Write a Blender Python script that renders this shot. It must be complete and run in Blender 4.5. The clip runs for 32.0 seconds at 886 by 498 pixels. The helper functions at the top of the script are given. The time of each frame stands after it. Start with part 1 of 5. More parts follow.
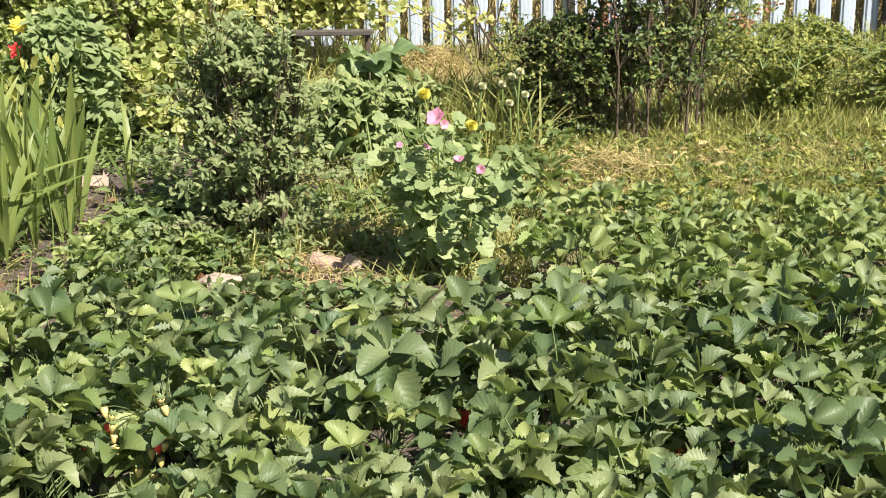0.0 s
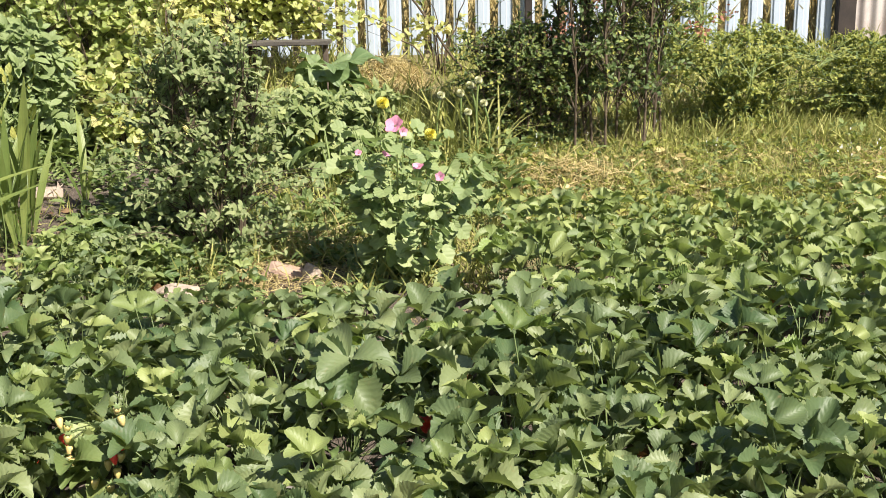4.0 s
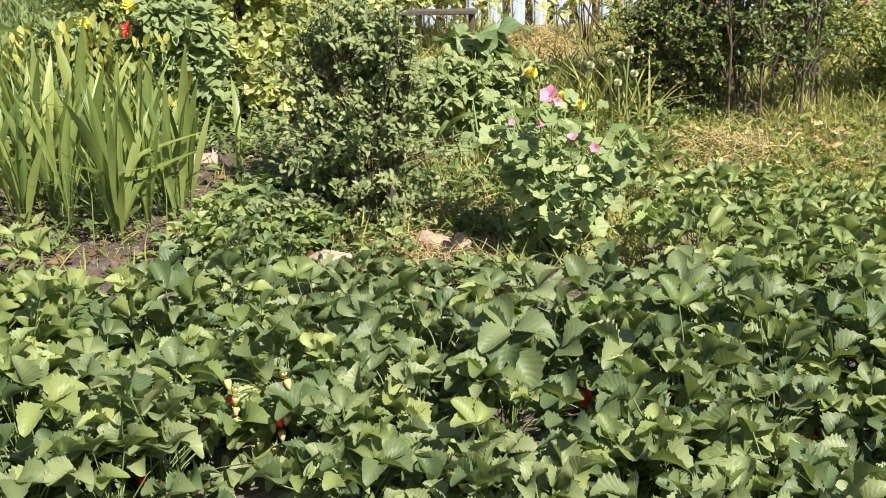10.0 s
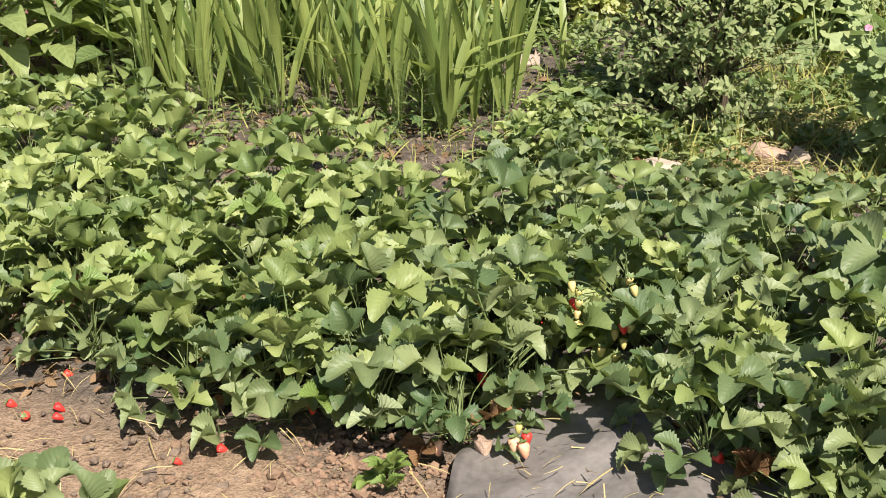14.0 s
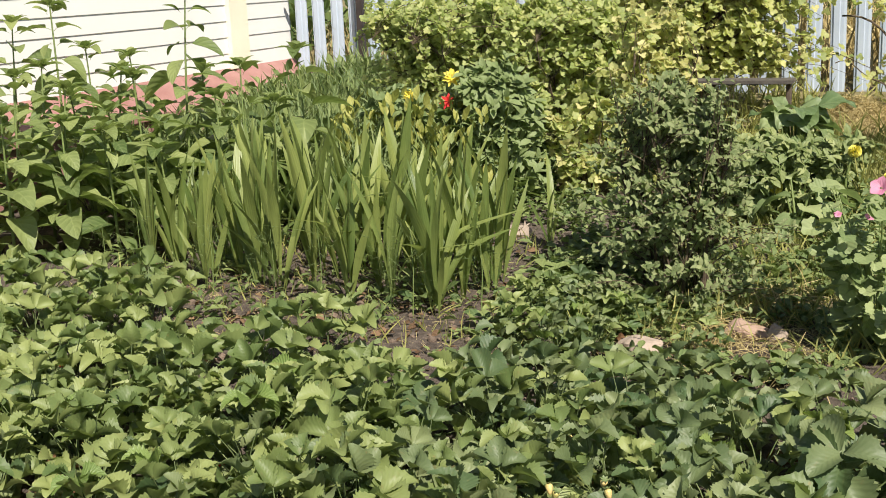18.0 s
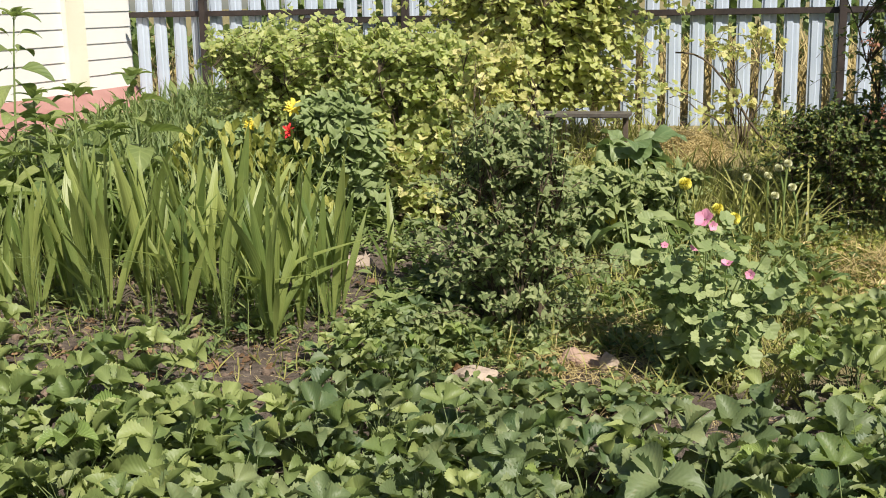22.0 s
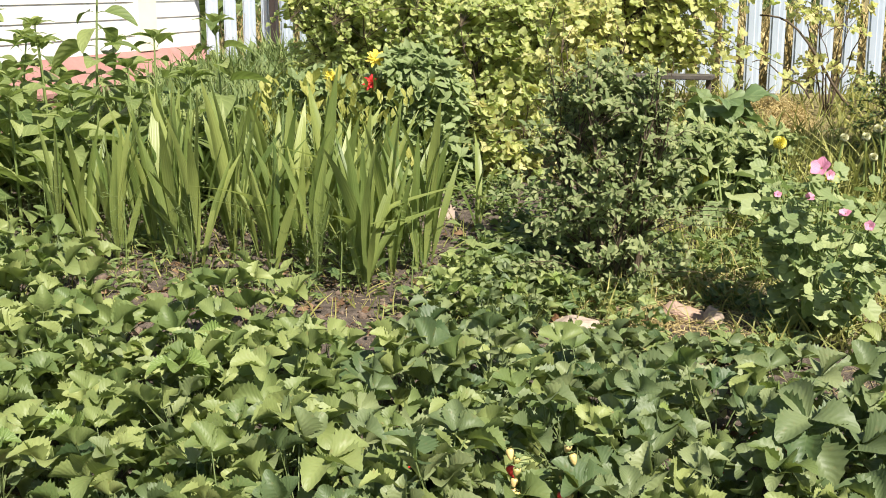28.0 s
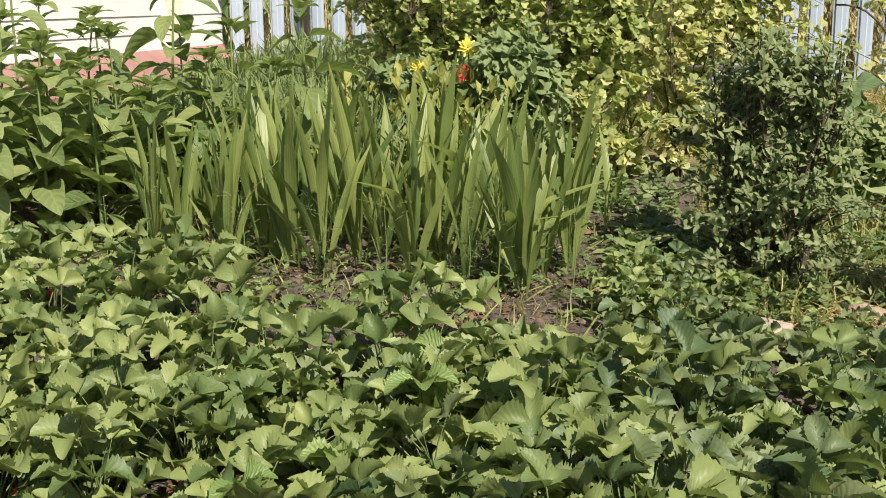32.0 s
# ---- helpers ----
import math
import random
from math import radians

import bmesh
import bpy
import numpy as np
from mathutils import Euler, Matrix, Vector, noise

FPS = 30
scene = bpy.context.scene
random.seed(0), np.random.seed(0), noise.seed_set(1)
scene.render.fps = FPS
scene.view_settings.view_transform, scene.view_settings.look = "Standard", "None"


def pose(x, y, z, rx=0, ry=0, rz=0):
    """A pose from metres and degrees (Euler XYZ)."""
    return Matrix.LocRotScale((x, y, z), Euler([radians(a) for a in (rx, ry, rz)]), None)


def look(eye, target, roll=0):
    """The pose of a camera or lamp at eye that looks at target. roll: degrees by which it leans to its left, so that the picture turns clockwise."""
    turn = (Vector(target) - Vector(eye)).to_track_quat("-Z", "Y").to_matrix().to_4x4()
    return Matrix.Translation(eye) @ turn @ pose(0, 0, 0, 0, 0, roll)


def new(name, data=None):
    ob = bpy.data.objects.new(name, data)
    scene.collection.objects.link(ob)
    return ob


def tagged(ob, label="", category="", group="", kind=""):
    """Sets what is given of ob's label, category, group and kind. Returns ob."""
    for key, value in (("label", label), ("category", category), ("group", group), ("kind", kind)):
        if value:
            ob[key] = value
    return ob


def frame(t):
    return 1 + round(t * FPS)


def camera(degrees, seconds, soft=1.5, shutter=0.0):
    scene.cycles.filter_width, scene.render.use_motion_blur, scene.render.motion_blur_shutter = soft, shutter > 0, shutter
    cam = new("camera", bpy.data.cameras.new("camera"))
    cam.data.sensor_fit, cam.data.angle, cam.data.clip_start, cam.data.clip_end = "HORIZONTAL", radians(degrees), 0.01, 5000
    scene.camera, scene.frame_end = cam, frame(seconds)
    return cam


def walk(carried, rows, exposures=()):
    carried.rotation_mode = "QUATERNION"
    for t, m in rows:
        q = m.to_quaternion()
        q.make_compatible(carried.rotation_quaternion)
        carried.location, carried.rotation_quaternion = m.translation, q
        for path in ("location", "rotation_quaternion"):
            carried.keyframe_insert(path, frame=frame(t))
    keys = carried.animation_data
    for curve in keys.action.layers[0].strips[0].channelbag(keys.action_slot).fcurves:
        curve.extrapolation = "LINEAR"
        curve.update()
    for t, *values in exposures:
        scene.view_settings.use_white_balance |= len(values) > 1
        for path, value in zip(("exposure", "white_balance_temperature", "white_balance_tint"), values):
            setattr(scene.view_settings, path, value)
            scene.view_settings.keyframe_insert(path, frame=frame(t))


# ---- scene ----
cam = camera(41.4, 32.0, soft=0.95)
PATH = [
    (0, (0.247, 0.229, 1.106), (0.11, 2.156, 0.587), -1.1),
    (0.5, (0.252, 0.225, 1.11), (0.114, 2.152, 0.594), -1.2),
    (1, (0.256, 0.219, 1.113), (0.126, 2.147, 0.597), -1.2),
    (1.5, (0.263, 0.232, 1.107), (0.139, 2.161, 0.596), -1.3),
    (2, (0.267, 0.236, 1.11), (0.153, 2.168, 0.606), -1.3),
    (2.5, (0.269, 0.236, 1.113), (0.168, 2.17, 0.613), -1.3),
    (3, (0.265, 0.237, 1.114), (0.178, 2.173, 0.619), -1.3),
    (3.5, (0.261, 0.232, 1.107), (0.187, 2.169, 0.615), -1.2),
    (4, (0.245, 0.241, 1.085), (0.177, 2.176, 0.586), -1.1),
    (4.5, (0.235, 0.252, 1.069), (0.172, 2.185, 0.559), -1.0),
    (6.5, (0.234, 0.227, 1.091), (0.174, 2.152, 0.551), -1.0),
    (7, (0.233, 0.229, 1.089), (0.171, 2.153, 0.545), -1.0),
    (7.5, (0.225, 0.228, 1.088), (0.154, 2.151, 0.546), -1.1),
    (8, (0.224, 0.222, 1.09), (0.145, 2.146, 0.549), -1.1),
    (8.5, (0.205, 0.229, 1.084), (0.106, 2.152, 0.544), -1.2),
    (9, (0.188, 0.243, 1.078), (0.004, 2.161, 0.541), -1.6),
    (9.5, (0.175, 0.259, 1.077), (-0.079, 2.169, 0.542), -1.6),
    (10, (0.167, 0.263, 1.077), (-0.12, 2.167, 0.536), -1.6),
    (10.5, (0.156, 0.264, 1.065), (-0.163, 2.16, 0.515), -1.5),
    (11, (0.157, 0.279, 1.05), (-0.248, 2.154, 0.483), -1.8),
    (11.5, (0.133, 0.287, 1.038), (-0.382, 2.129, 0.452), -1.6),
    (12, (0.07, 0.294, 1.032), (-0.502, 2.111, 0.424), -1.6),
    (12.5, (0.034, 0.297, 1.032), (-0.579, 2.095, 0.407), -1.9),
    (13, (0.033, 0.303, 1.038), (-0.622, 2.079, 0.392), -1.9),
    (13.5, (0.023, 0.311, 1.036), (-0.671, 2.067, 0.376), -2.0),
    (14, (0.013, 0.317, 1.029), (-0.73, 2.05, 0.364), -2.6),
    (14.5, (-0.014, 0.341, 1.019), (-0.817, 2.046, 0.35), -3.0),
    (16.5, (0.107, 0.23, 1.22), (-0.717, 1.954, 0.631), -3.1),
    (17, (0.09, 0.245, 1.225), (-0.687, 2.013, 0.704), -2.7),
    (17.5, (0.09, 0.249, 1.225), (-0.675, 2.034, 0.747), -2.6),
    (18, (0.089, 0.252, 1.22), (-0.671, 2.046, 0.767), -2.5),
    (18.5, (0.087, 0.261, 1.211), (-0.678, 2.057, 0.775), -2.7),
    (19, (0.075, 0.264, 1.199), (-0.693, 2.061, 0.775), -2.6),
    (19.5, (0.063, 0.278, 1.179), (-0.71, 2.074, 0.761), -2.5),
    (20, (0.065, 0.27, 1.183), (-0.708, 2.066, 0.763), -2.4),
    (20.5, (0.06, 0.276, 1.182), (-0.719, 2.07, 0.761), -2.4),
    (21, (0.093, 0.252, 1.212), (-0.671, 2.052, 0.79), -2.2),
    (21.5, (0.138, 0.273, 1.227), (-0.529, 2.11, 0.804), -1.7),
    (22, (0.149, 0.294, 1.22), (-0.382, 2.178, 0.808), -1.1),
    (22.5, (0.147, 0.297, 1.215), (-0.341, 2.195, 0.815), -1.0),
    (23, (0.147, 0.293, 1.213), (-0.333, 2.194, 0.823), -1.1),
    (23.5, (0.152, 0.292, 1.211), (-0.324, 2.196, 0.828), -1.2),
    (24, (0.15, 0.29, 1.188), (-0.32, 2.197, 0.813), -1.2),
    (24.5, (0.156, 0.282, 1.157), (-0.324, 2.185, 0.77), -1.4),
    (26.5, (0.108, 0.308, 1.129), (-0.408, 2.193, 0.703), -0.7),
    (27, (0.06, 0.29, 1.112), (-0.468, 2.172, 0.686), -0.6),
    (27.5, (-0.006, 0.282, 1.086), (-0.549, 2.158, 0.654), -0.6),
    (28, (-0.082, 0.322, 1.067), (-0.673, 2.182, 0.629), -0.2),
    (28.5, (-0.161, 0.432, 1.04), (-0.896, 2.238, 0.594), 0.2),
    (29, (-0.233, 0.432, 1.049), (-1.044, 2.198, 0.577), 1.2),
    (29.5, (-0.347, 0.455, 0.992), (-1.134, 2.226, 0.5), 1.4),
    (30, (-0.501, 0.436, 0.969), (-1.045, 2.3, 0.487), 0.2),
    (30.5, (-0.563, 0.467, 0.953), (-1.144, 2.323, 0.487), -0.9),
    (31, (-0.568, 0.466, 0.946), (-1.209, 2.308, 0.506), -0.9),
    (31.5, (-0.684, 0.461, 0.953), (-1.282, 2.323, 0.535), -0.6),
    (32, (-0.861, 0.491, 0.949), (-1.366, 2.38, 0.529), -0.5),
]
walk(cam, [(t, look(eye, target, roll)) for t, eye, target, roll in PATH], exposures=[(0, 1.16), (14.5, 1.1), (17.0, 0.71), (18.0, 0.67), (21.0, 0.63), (23.0, 0.74), (24.5, 0.75), (27.0, 0.9), (28.0, 1.04), (29.0, 0.85), (30.0, 0.72), (32, 0.68)])


# ---- world, sun ----
SUN_DIR = Vector((0.45, -0.45, 0.71)).normalized()
world = bpy.data.worlds.new("world")
scene.world = world
world.use_nodes = True
wn = world.node_tree
sky = wn.nodes.new("ShaderNodeTexSky")
sky.sky_type, sky.sun_disc = "NISHITA", False
sky.sun_elevation = math.asin(SUN_DIR.z)
sky.sun_rotation = math.atan2(SUN_DIR.x, SUN_DIR.y)
wn.links.new(sky.outputs[0], wn.nodes["Background"].inputs[0])
wn.nodes["Background"].inputs[1].default_value = 0.057
sun = new("sun", bpy.data.lights.new("sun", "SUN"))
sun.data.energy, sun.data.angle, sun.data.color = 5.0, radians(0.55), (1.0, 0.94, 0.82)
sun.matrix_world = look((0, 0, 20), Vector((0, 0, 20)) - SUN_DIR)

RNG = np.random.default_rng(7)


def uni(a, b):
    return float(RNG.uniform(a, b))


# ---- materials ----
class Nodes:
    def __init__(self, name):
        self.mat = bpy.data.materials.new(name)
        self.mat.use_nodes = True
        self.nt = self.mat.node_tree
        self.bsdf = self.nt.nodes["Principled BSDF"]
        self.out = self.nt.nodes["Material Output"]

    def add(self, kind, **props):
        n = self.nt.nodes.new(kind)
        for key, value in props.items():
            if key == "operation":
                n.operation = value
            elif key == "data_type":
                n.data_type = value
            elif key == "blend_type":
                n.blend_type = value
            elif key == "feature":
                n.feature = value
        return n

    def link(self, a, b):
        self.nt.links.new(a, b)

    def math(self, op, a, b=0.0, c=None):
        n = self.add("ShaderNodeMath", operation=op)
        for i, v in enumerate((a, b, c)):
            if v is None:
                continue
            if isinstance(v, (int, float)):
                n.inputs[i].default_value = v
            else:
                self.link(v, n.inputs[i])
        return n.outputs[0]

    def noise(self, scale, detail=3.0, rough=0.55, vec=None):
        n = self.add("ShaderNodeTexNoise")
        n.inputs["Scale"].default_value, n.inputs["Detail"].default_value, n.inputs["Roughness"].default_value = scale, detail, rough
        self.link(vec if vec is not None else self.coord(), n.inputs["Vector"])
        return n.outputs[0]

    def coord(self, which="Object"):
        return self.add("ShaderNodeTexCoord").outputs[which]

    def place(self):
        return self.add("ShaderNodeNewGeometry").outputs["Position"]

    def ramp(self, fac, stops):
        n = self.add("ShaderNodeValToRGB")
        el = n.color_ramp.elements
        while len(el) < len(stops):
            el.new(0.5)
        for e, (p, c) in zip(el, stops):
            e.position, e.color = p, (*c, 1.0)
        self.link(fac, n.inputs[0])
        return n.outputs[0]

    def mix(self, fac, a, b, blend="MIX"):
        n = self.add("ShaderNodeMix", data_type="RGBA", blend_type=blend)
        for sock, v in ((n.inputs[0], fac), (n.inputs[6], a), (n.inputs[7], b)):
            if isinstance(v, (int, float)):
                sock.default_value = v
            elif isinstance(v, tuple):
                sock.default_value = (*v, 1.0)
            else:
                self.link(v, sock)
        return n.outputs[2]

    def smooth(self, v, lo, hi):
        n = self.add("ShaderNodeMapRange")
        n.interpolation_type = "SMOOTHSTEP"
        n.inputs[1].default_value, n.inputs[2].default_value = lo, hi
        self.link(v, n.inputs[0])
        return n.outputs[0]

    def bump(self, height, strength=0.3, distance=0.01):
        n = self.add("ShaderNodeBump")
        n.inputs["Strength"].default_value, n.inputs["Distance"].default_value = strength, distance
        self.link(height, n.inputs["Height"])
        self.link(n.outputs[0], self.bsdf.inputs["Normal"])
        return n.outputs[0]

    def set(self, color=None, rough=None, metal=None, spec=None):
        for key, v in (("Base Color", color), ("Roughness", rough), ("Metallic", metal), ("Specular IOR Level", spec)):
            if v is None:
                continue
            s = self.bsdf.inputs[key]
            if isinstance(v, (int, float)):
                s.default_value = v
            elif isinstance(v, tuple):
                s.default_value = (*v, 1.0)
            else:
                self.link(v, s)
        return self.mat


def leaf_material(name, dark, light, through_color, rough=0.45, spec=0.4, trans=0.3, veins=7.0, vein_light=0.25, island=False, spots=None, bump=0.35, lengthwise=False):
    """Leaf surface: two greens by a random value a leaf and by noise, side veins from the leaf's own UV, light through the blade."""
    g = Nodes(name)
    warm = 1.12 if light[1] > light[0] else 1.0
    dark, light = (dark[0] * warm, *dark[1:]), (light[0] * warm, *light[1:])
    if island:
        rnd = g.add("ShaderNodeNewGeometry").outputs["Random Per Island"]
    else:
        rnd = g.add("ShaderNodeObjectInfo").outputs["Random"]
    sep = g.add("ShaderNodeSeparateXYZ")
    g.link(g.coord("UV"), sep.inputs[0])
    across = g.math("ABSOLUTE", g.math("SUBTRACT", sep.outputs[0], 0.5))
    patch = g.noise(9.0, 3.0, 0.6, g.place())
    tone = g.math("ADD", g.math("MULTIPLY", rnd, 0.75), g.math("MULTIPLY", patch, 0.5))
    col = g.ramp(tone, [(0.2, dark), (0.62, tuple(0.5 * (a + b) for a, b in zip(dark, light))), (1.05, light)])
    if lengthwise:
        stripe = g.math("SINE", g.math("MULTIPLY", sep.outputs[0], veins * 6.283))
    else:
        slant = g.math("ADD", g.math("SUBTRACT", sep.outputs[1], g.math("MULTIPLY", across, 0.75)), g.math("MULTIPLY", patch, 0.15))
        stripe = g.math("SINE", g.math("MULTIPLY", slant, veins * 6.283))
    line = g.smooth(stripe, 0.55, 1.0)
    rib = g.math("SUBTRACT", 1.0, g.smooth(across, 0.0, 0.045))
    vein = g.math("MAXIMUM", g.math("MULTIPLY", line, 0.6), rib)
    pale = tuple(min(1.0, c * 1.5 + 0.03) for c in light)
    col = g.mix(g.math("MULTIPLY", vein, vein_light), col, pale)
    if spots:
        worn = g.smooth(g.noise(55.0, 2.0, 0.6, g.place()), 0.62, 0.76)
        edge = g.smooth(across, 0.2, 0.5)
        col = g.mix(g.math("MULTIPLY", worn, g.math("ADD", 0.25, g.math("MULTIPLY", edge, 0.6))), col, spots)
    g.set(col, rough, spec=spec)
    fine = g.noise(160.0, 2.0, 0.6, g.place())
    height = g.math("ADD", g.math("MULTIPLY", stripe, 0.5), g.math("MULTIPLY", fine, 0.5))
    nrm = g.bump(height, bump, 0.004)
    tr = g.add("ShaderNodeBsdfTranslucent")
    g.link(g.mix(0.55, col, through_color), tr.inputs[0])
    g.link(nrm, tr.inputs["Normal"])
    mx = g.add("ShaderNodeMixShader")
    mx.inputs[0].default_value = trans
    g.link(g.bsdf.outputs[0], mx.inputs[1])
    g.link(tr.outputs[0], mx.inputs[2])
    g.link(mx.outputs[0], g.out.inputs[0])
    return g.mat


def plain_material(name, a, b, rough=0.6, scale=20.0, bump=0.2, metal=0.0, spec=0.4, fine=120.0, per_object=0.0):
    g = Nodes(name)
    n1 = g.noise(scale, 4.0, 0.6)
    n2 = g.noise(fine, 3.0, 0.6)
    fac = g.math("ADD", g.math("MULTIPLY", n1, 0.7), g.math("MULTIPLY", n2, 0.3))
    if per_object:
        rnd = g.add("ShaderNodeObjectInfo").outputs["Random"]
        fac = g.math("ADD", fac, g.math("MULTIPLY", g.math("SUBTRACT", rnd, 0.5), per_object))
    col = g.ramp(fac, [(0.3, a), (0.7, b)])
    g.set(col, rough, metal, spec)
    g.bump(g.math("ADD", n1, g.math("MULTIPLY", n2, 0.4)), bump, 0.006)
    return g.mat


M_STRAW = leaf_material("strawberry_leaf", (0.049, 0.096, 0.038), (0.190, 0.246, 0.112), (0.37, 0.47, 0.08), 0.50, 0.38, 0.26, 7.0, 0.06, spots=(0.22, 0.18, 0.08), bump=0.14)
# Light leaf tone that also holds painted backlight, shared out by bed position.
M_STRAW_B = leaf_material("strawberry_leaf_light_backlit", (0.082, 0.138, 0.044), (0.246, 0.312, 0.112), (0.40, 0.53, 0.09), 0.50, 0.38, 0.28, 7.0, 0.06, spots=(0.24, 0.20, 0.08), bump=0.12)
M_STRAW_LOW = leaf_material("strawberry_leaf_low", (0.049, 0.096, 0.038), (0.190, 0.246, 0.112), (0.37, 0.47, 0.08), 0.50, 0.38, 0.26, 7.0, 0.06, island=True, bump=0.14)
M_STRAW_PALE = leaf_material("strawberry_leaf_underside", (0.20, 0.26, 0.14), (0.30, 0.35, 0.21), (0.4, 0.5, 0.2), 0.6, 0.3, 0.2, 7.0, 0.2, bump=0.3)
M_STRAW_YELLOW = leaf_material("strawberry_leaf_young", (0.12, 0.20, 0.05), (0.20, 0.29, 0.08), (0.34, 0.46, 0.07), 0.45, 0.4, 0.3, 8.0, 0.3)
M_STRAW_DRY = leaf_material("strawberry_leaf_dry", (0.11, 0.055, 0.028), (0.26, 0.15, 0.07), (0.4, 0.18, 0.05), 0.7, 0.2, 0.2, 8.0, 0.2)
M_STALK = plain_material("leaf_stalk", (0.085, 0.13, 0.045), (0.17, 0.20, 0.075), 0.5, 30.0, 0.1)
M_GLAD = leaf_material("sword_leaf", (0.066, 0.122, 0.032), (0.252, 0.322, 0.098), (0.48, 0.58, 0.12), 0.42, 0.40, 0.36, 5.0, 0.05, lengthwise=True, bump=0.12)
M_SUNF = leaf_material("ovate_leaf", (0.078, 0.132, 0.044), (0.250, 0.318, 0.118), (0.36, 0.50, 0.09), 0.52, 0.34, 0.34, 5.0, 0.22)
M_HONEY = leaf_material("honeysuckle_leaf", (0.112, 0.172, 0.068), (0.300, 0.366, 0.178), (0.36, 0.50, 0.13), 0.56, 0.28, 0.38, 4.0, 0.1, island=True)
M_CURRANT = leaf_material("currant_leaf", (0.205, 0.285, 0.095), (0.460, 0.540, 0.235), (0.60, 0.74, 0.20), 0.5, 0.35, 0.52, 4.0, 0.1, island=True, bump=0.2)
M_CURRANT_LIME = leaf_material("currant_leaf_lime", (0.290, 0.350, 0.115), (0.560, 0.620, 0.270), (0.70, 0.80, 0.22), 0.5, 0.35, 0.54, 4.0, 0.1, island=True, bump=0.2)
M_CURRANT_YELLOW = leaf_material("currant_leaf_yellow", (0.37, 0.36, 0.12), (0.68, 0.63, 0.31), (0.74, 0.68, 0.24), 0.55, 0.3, 0.42, 4.0, 0.1, island=True, spots=(0.48, 0.29, 0.10))
M_ROSE = leaf_material("rose_leaf", (0.042, 0.086, 0.024), (0.135, 0.195, 0.056), (0.22, 0.34, 0.05), 0.45, 0.45, 0.24, 4.0, 0.1, island=True)
M_SHRUB = leaf_material("shrub_leaf", (0.130, 0.175, 0.036), (0.350, 0.385, 0.105), (0.46, 0.54, 0.08), 0.5, 0.35, 0.38, 3.0, 0.1, island=True)
M_MALLOW = leaf_material("mallow_leaf", (0.120, 0.190, 0.074), (0.305, 0.385, 0.178), (0.34, 0.50, 0.12), 0.55, 0.35, 0.32, 5.0, 0.08, bump=0.2)
M_RHUBARB = leaf_material("rhubarb_leaf", (0.075, 0.135, 0.052), (0.215, 0.290, 0.130), (0.30, 0.44, 0.10), 0.45, 0.4, 0.26, 4.0, 0.18)
M_PEONY = leaf_material("peony_leaf", (0.100, 0.162, 0.056), (0.285, 0.350, 0.145), (0.34, 0.46, 0.13), 0.5, 0.38, 0.32, 3.0, 0.1, island=True)
M_GRASS = leaf_material("grass_blade", (0.130, 0.175, 0.048), (0.400, 0.420, 0.145), (0.48, 0.54, 0.12), 0.5, 0.3, 0.3, 2.0, 0.1, island=True, lengthwise=True)
M_DRYGRASS = leaf_material("dry_grass_blade", (0.30, 0.23, 0.09), (0.60, 0.49, 0.25), (0.5, 0.4, 0.15), 0.7, 0.2, 0.2, 2.0, 0.1, island=True, lengthwise=True)
M_WEED = leaf_material("weed_leaf", (0.058, 0.112, 0.038), (0.215, 0.285, 0.105), (0.30, 0.42, 0.07), 0.5, 0.35, 0.28, 3.0, 0.2, island=True)
M_STEM = plain_material("green_stem", (0.10, 0.15, 0.045), (0.20, 0.24, 0.08), 0.5, 25.0, 0.1)
M_BARK = plain_material("bark", (0.045, 0.032, 0.022), (0.13, 0.095, 0.06), 0.85, 30.0, 0.6)
M_BERRY = plain_material("ripe_berry", (0.54, 0.022, 0.026), (0.72, 0.062, 0.042), 0.3, 40.0, 0.5, fine=260.0, per_object=0.3)
M_BERRY_PINK = plain_material("half_ripe_berry", (0.66, 0.30, 0.18), (0.80, 0.48, 0.34), 0.4, 30.0, 0.4, fine=260.0, per_object=0.4)
M_BERRY_PALE = plain_material("unripe_berry", (0.44, 0.40, 0.13), (0.66, 0.46, 0.20), 0.4, 40.0, 0.4, fine=260.0, per_object=0.5)
M_PINK = leaf_material("pink_petal", (0.70, 0.25, 0.40), (0.82, 0.38, 0.52), (0.9, 0.35, 0.55), 0.5, 0.3, 0.3, 6.0, 0.15, lengthwise=True)
M_YELLOW = leaf_material("yellow_petal", (0.80, 0.62, 0.05), (0.90, 0.76, 0.16), (0.9, 0.75, 0.1), 0.5, 0.3, 0.3, 6.0, 0.1, lengthwise=True)
M_RED = leaf_material("red_petal", (0.62, 0.02, 0.03), (0.78, 0.06, 0.05), (0.8, 0.05, 0.03), 0.5, 0.3, 0.25, 6.0, 0.1, lengthwise=True)
M_UMBEL = plain_material("pale_flower_head", (0.58, 0.58, 0.34), (0.78, 0.76, 0.54), 0.7, 90.0, 0.8)
M_YHEAD = plain_material("yellow_flower_head", (0.70, 0.60, 0.05), (0.85, 0.80, 0.20), 0.7, 90.0, 0.8)
M_STONE_RED = plain_material("brown_stone", (0.25, 0.165, 0.122), (0.42, 0.295, 0.23), 0.85, 14.0, 0.7)
M_STONE_PALE = plain_material("pale_stone", (0.25, 0.195, 0.155), (0.42, 0.335, 0.275), 0.85, 16.0, 0.6)
M_FENCE = plain_material("painted_metal_slat", (0.36, 0.42, 0.51), (0.46, 0.51, 0.60), 0.42, 3.0, 0.05, spec=0.5)
M_RAIL = plain_material("dark_primed_steel", (0.018, 0.014, 0.013), (0.050, 0.036, 0.032), 0.6, 9.0, 0.15)
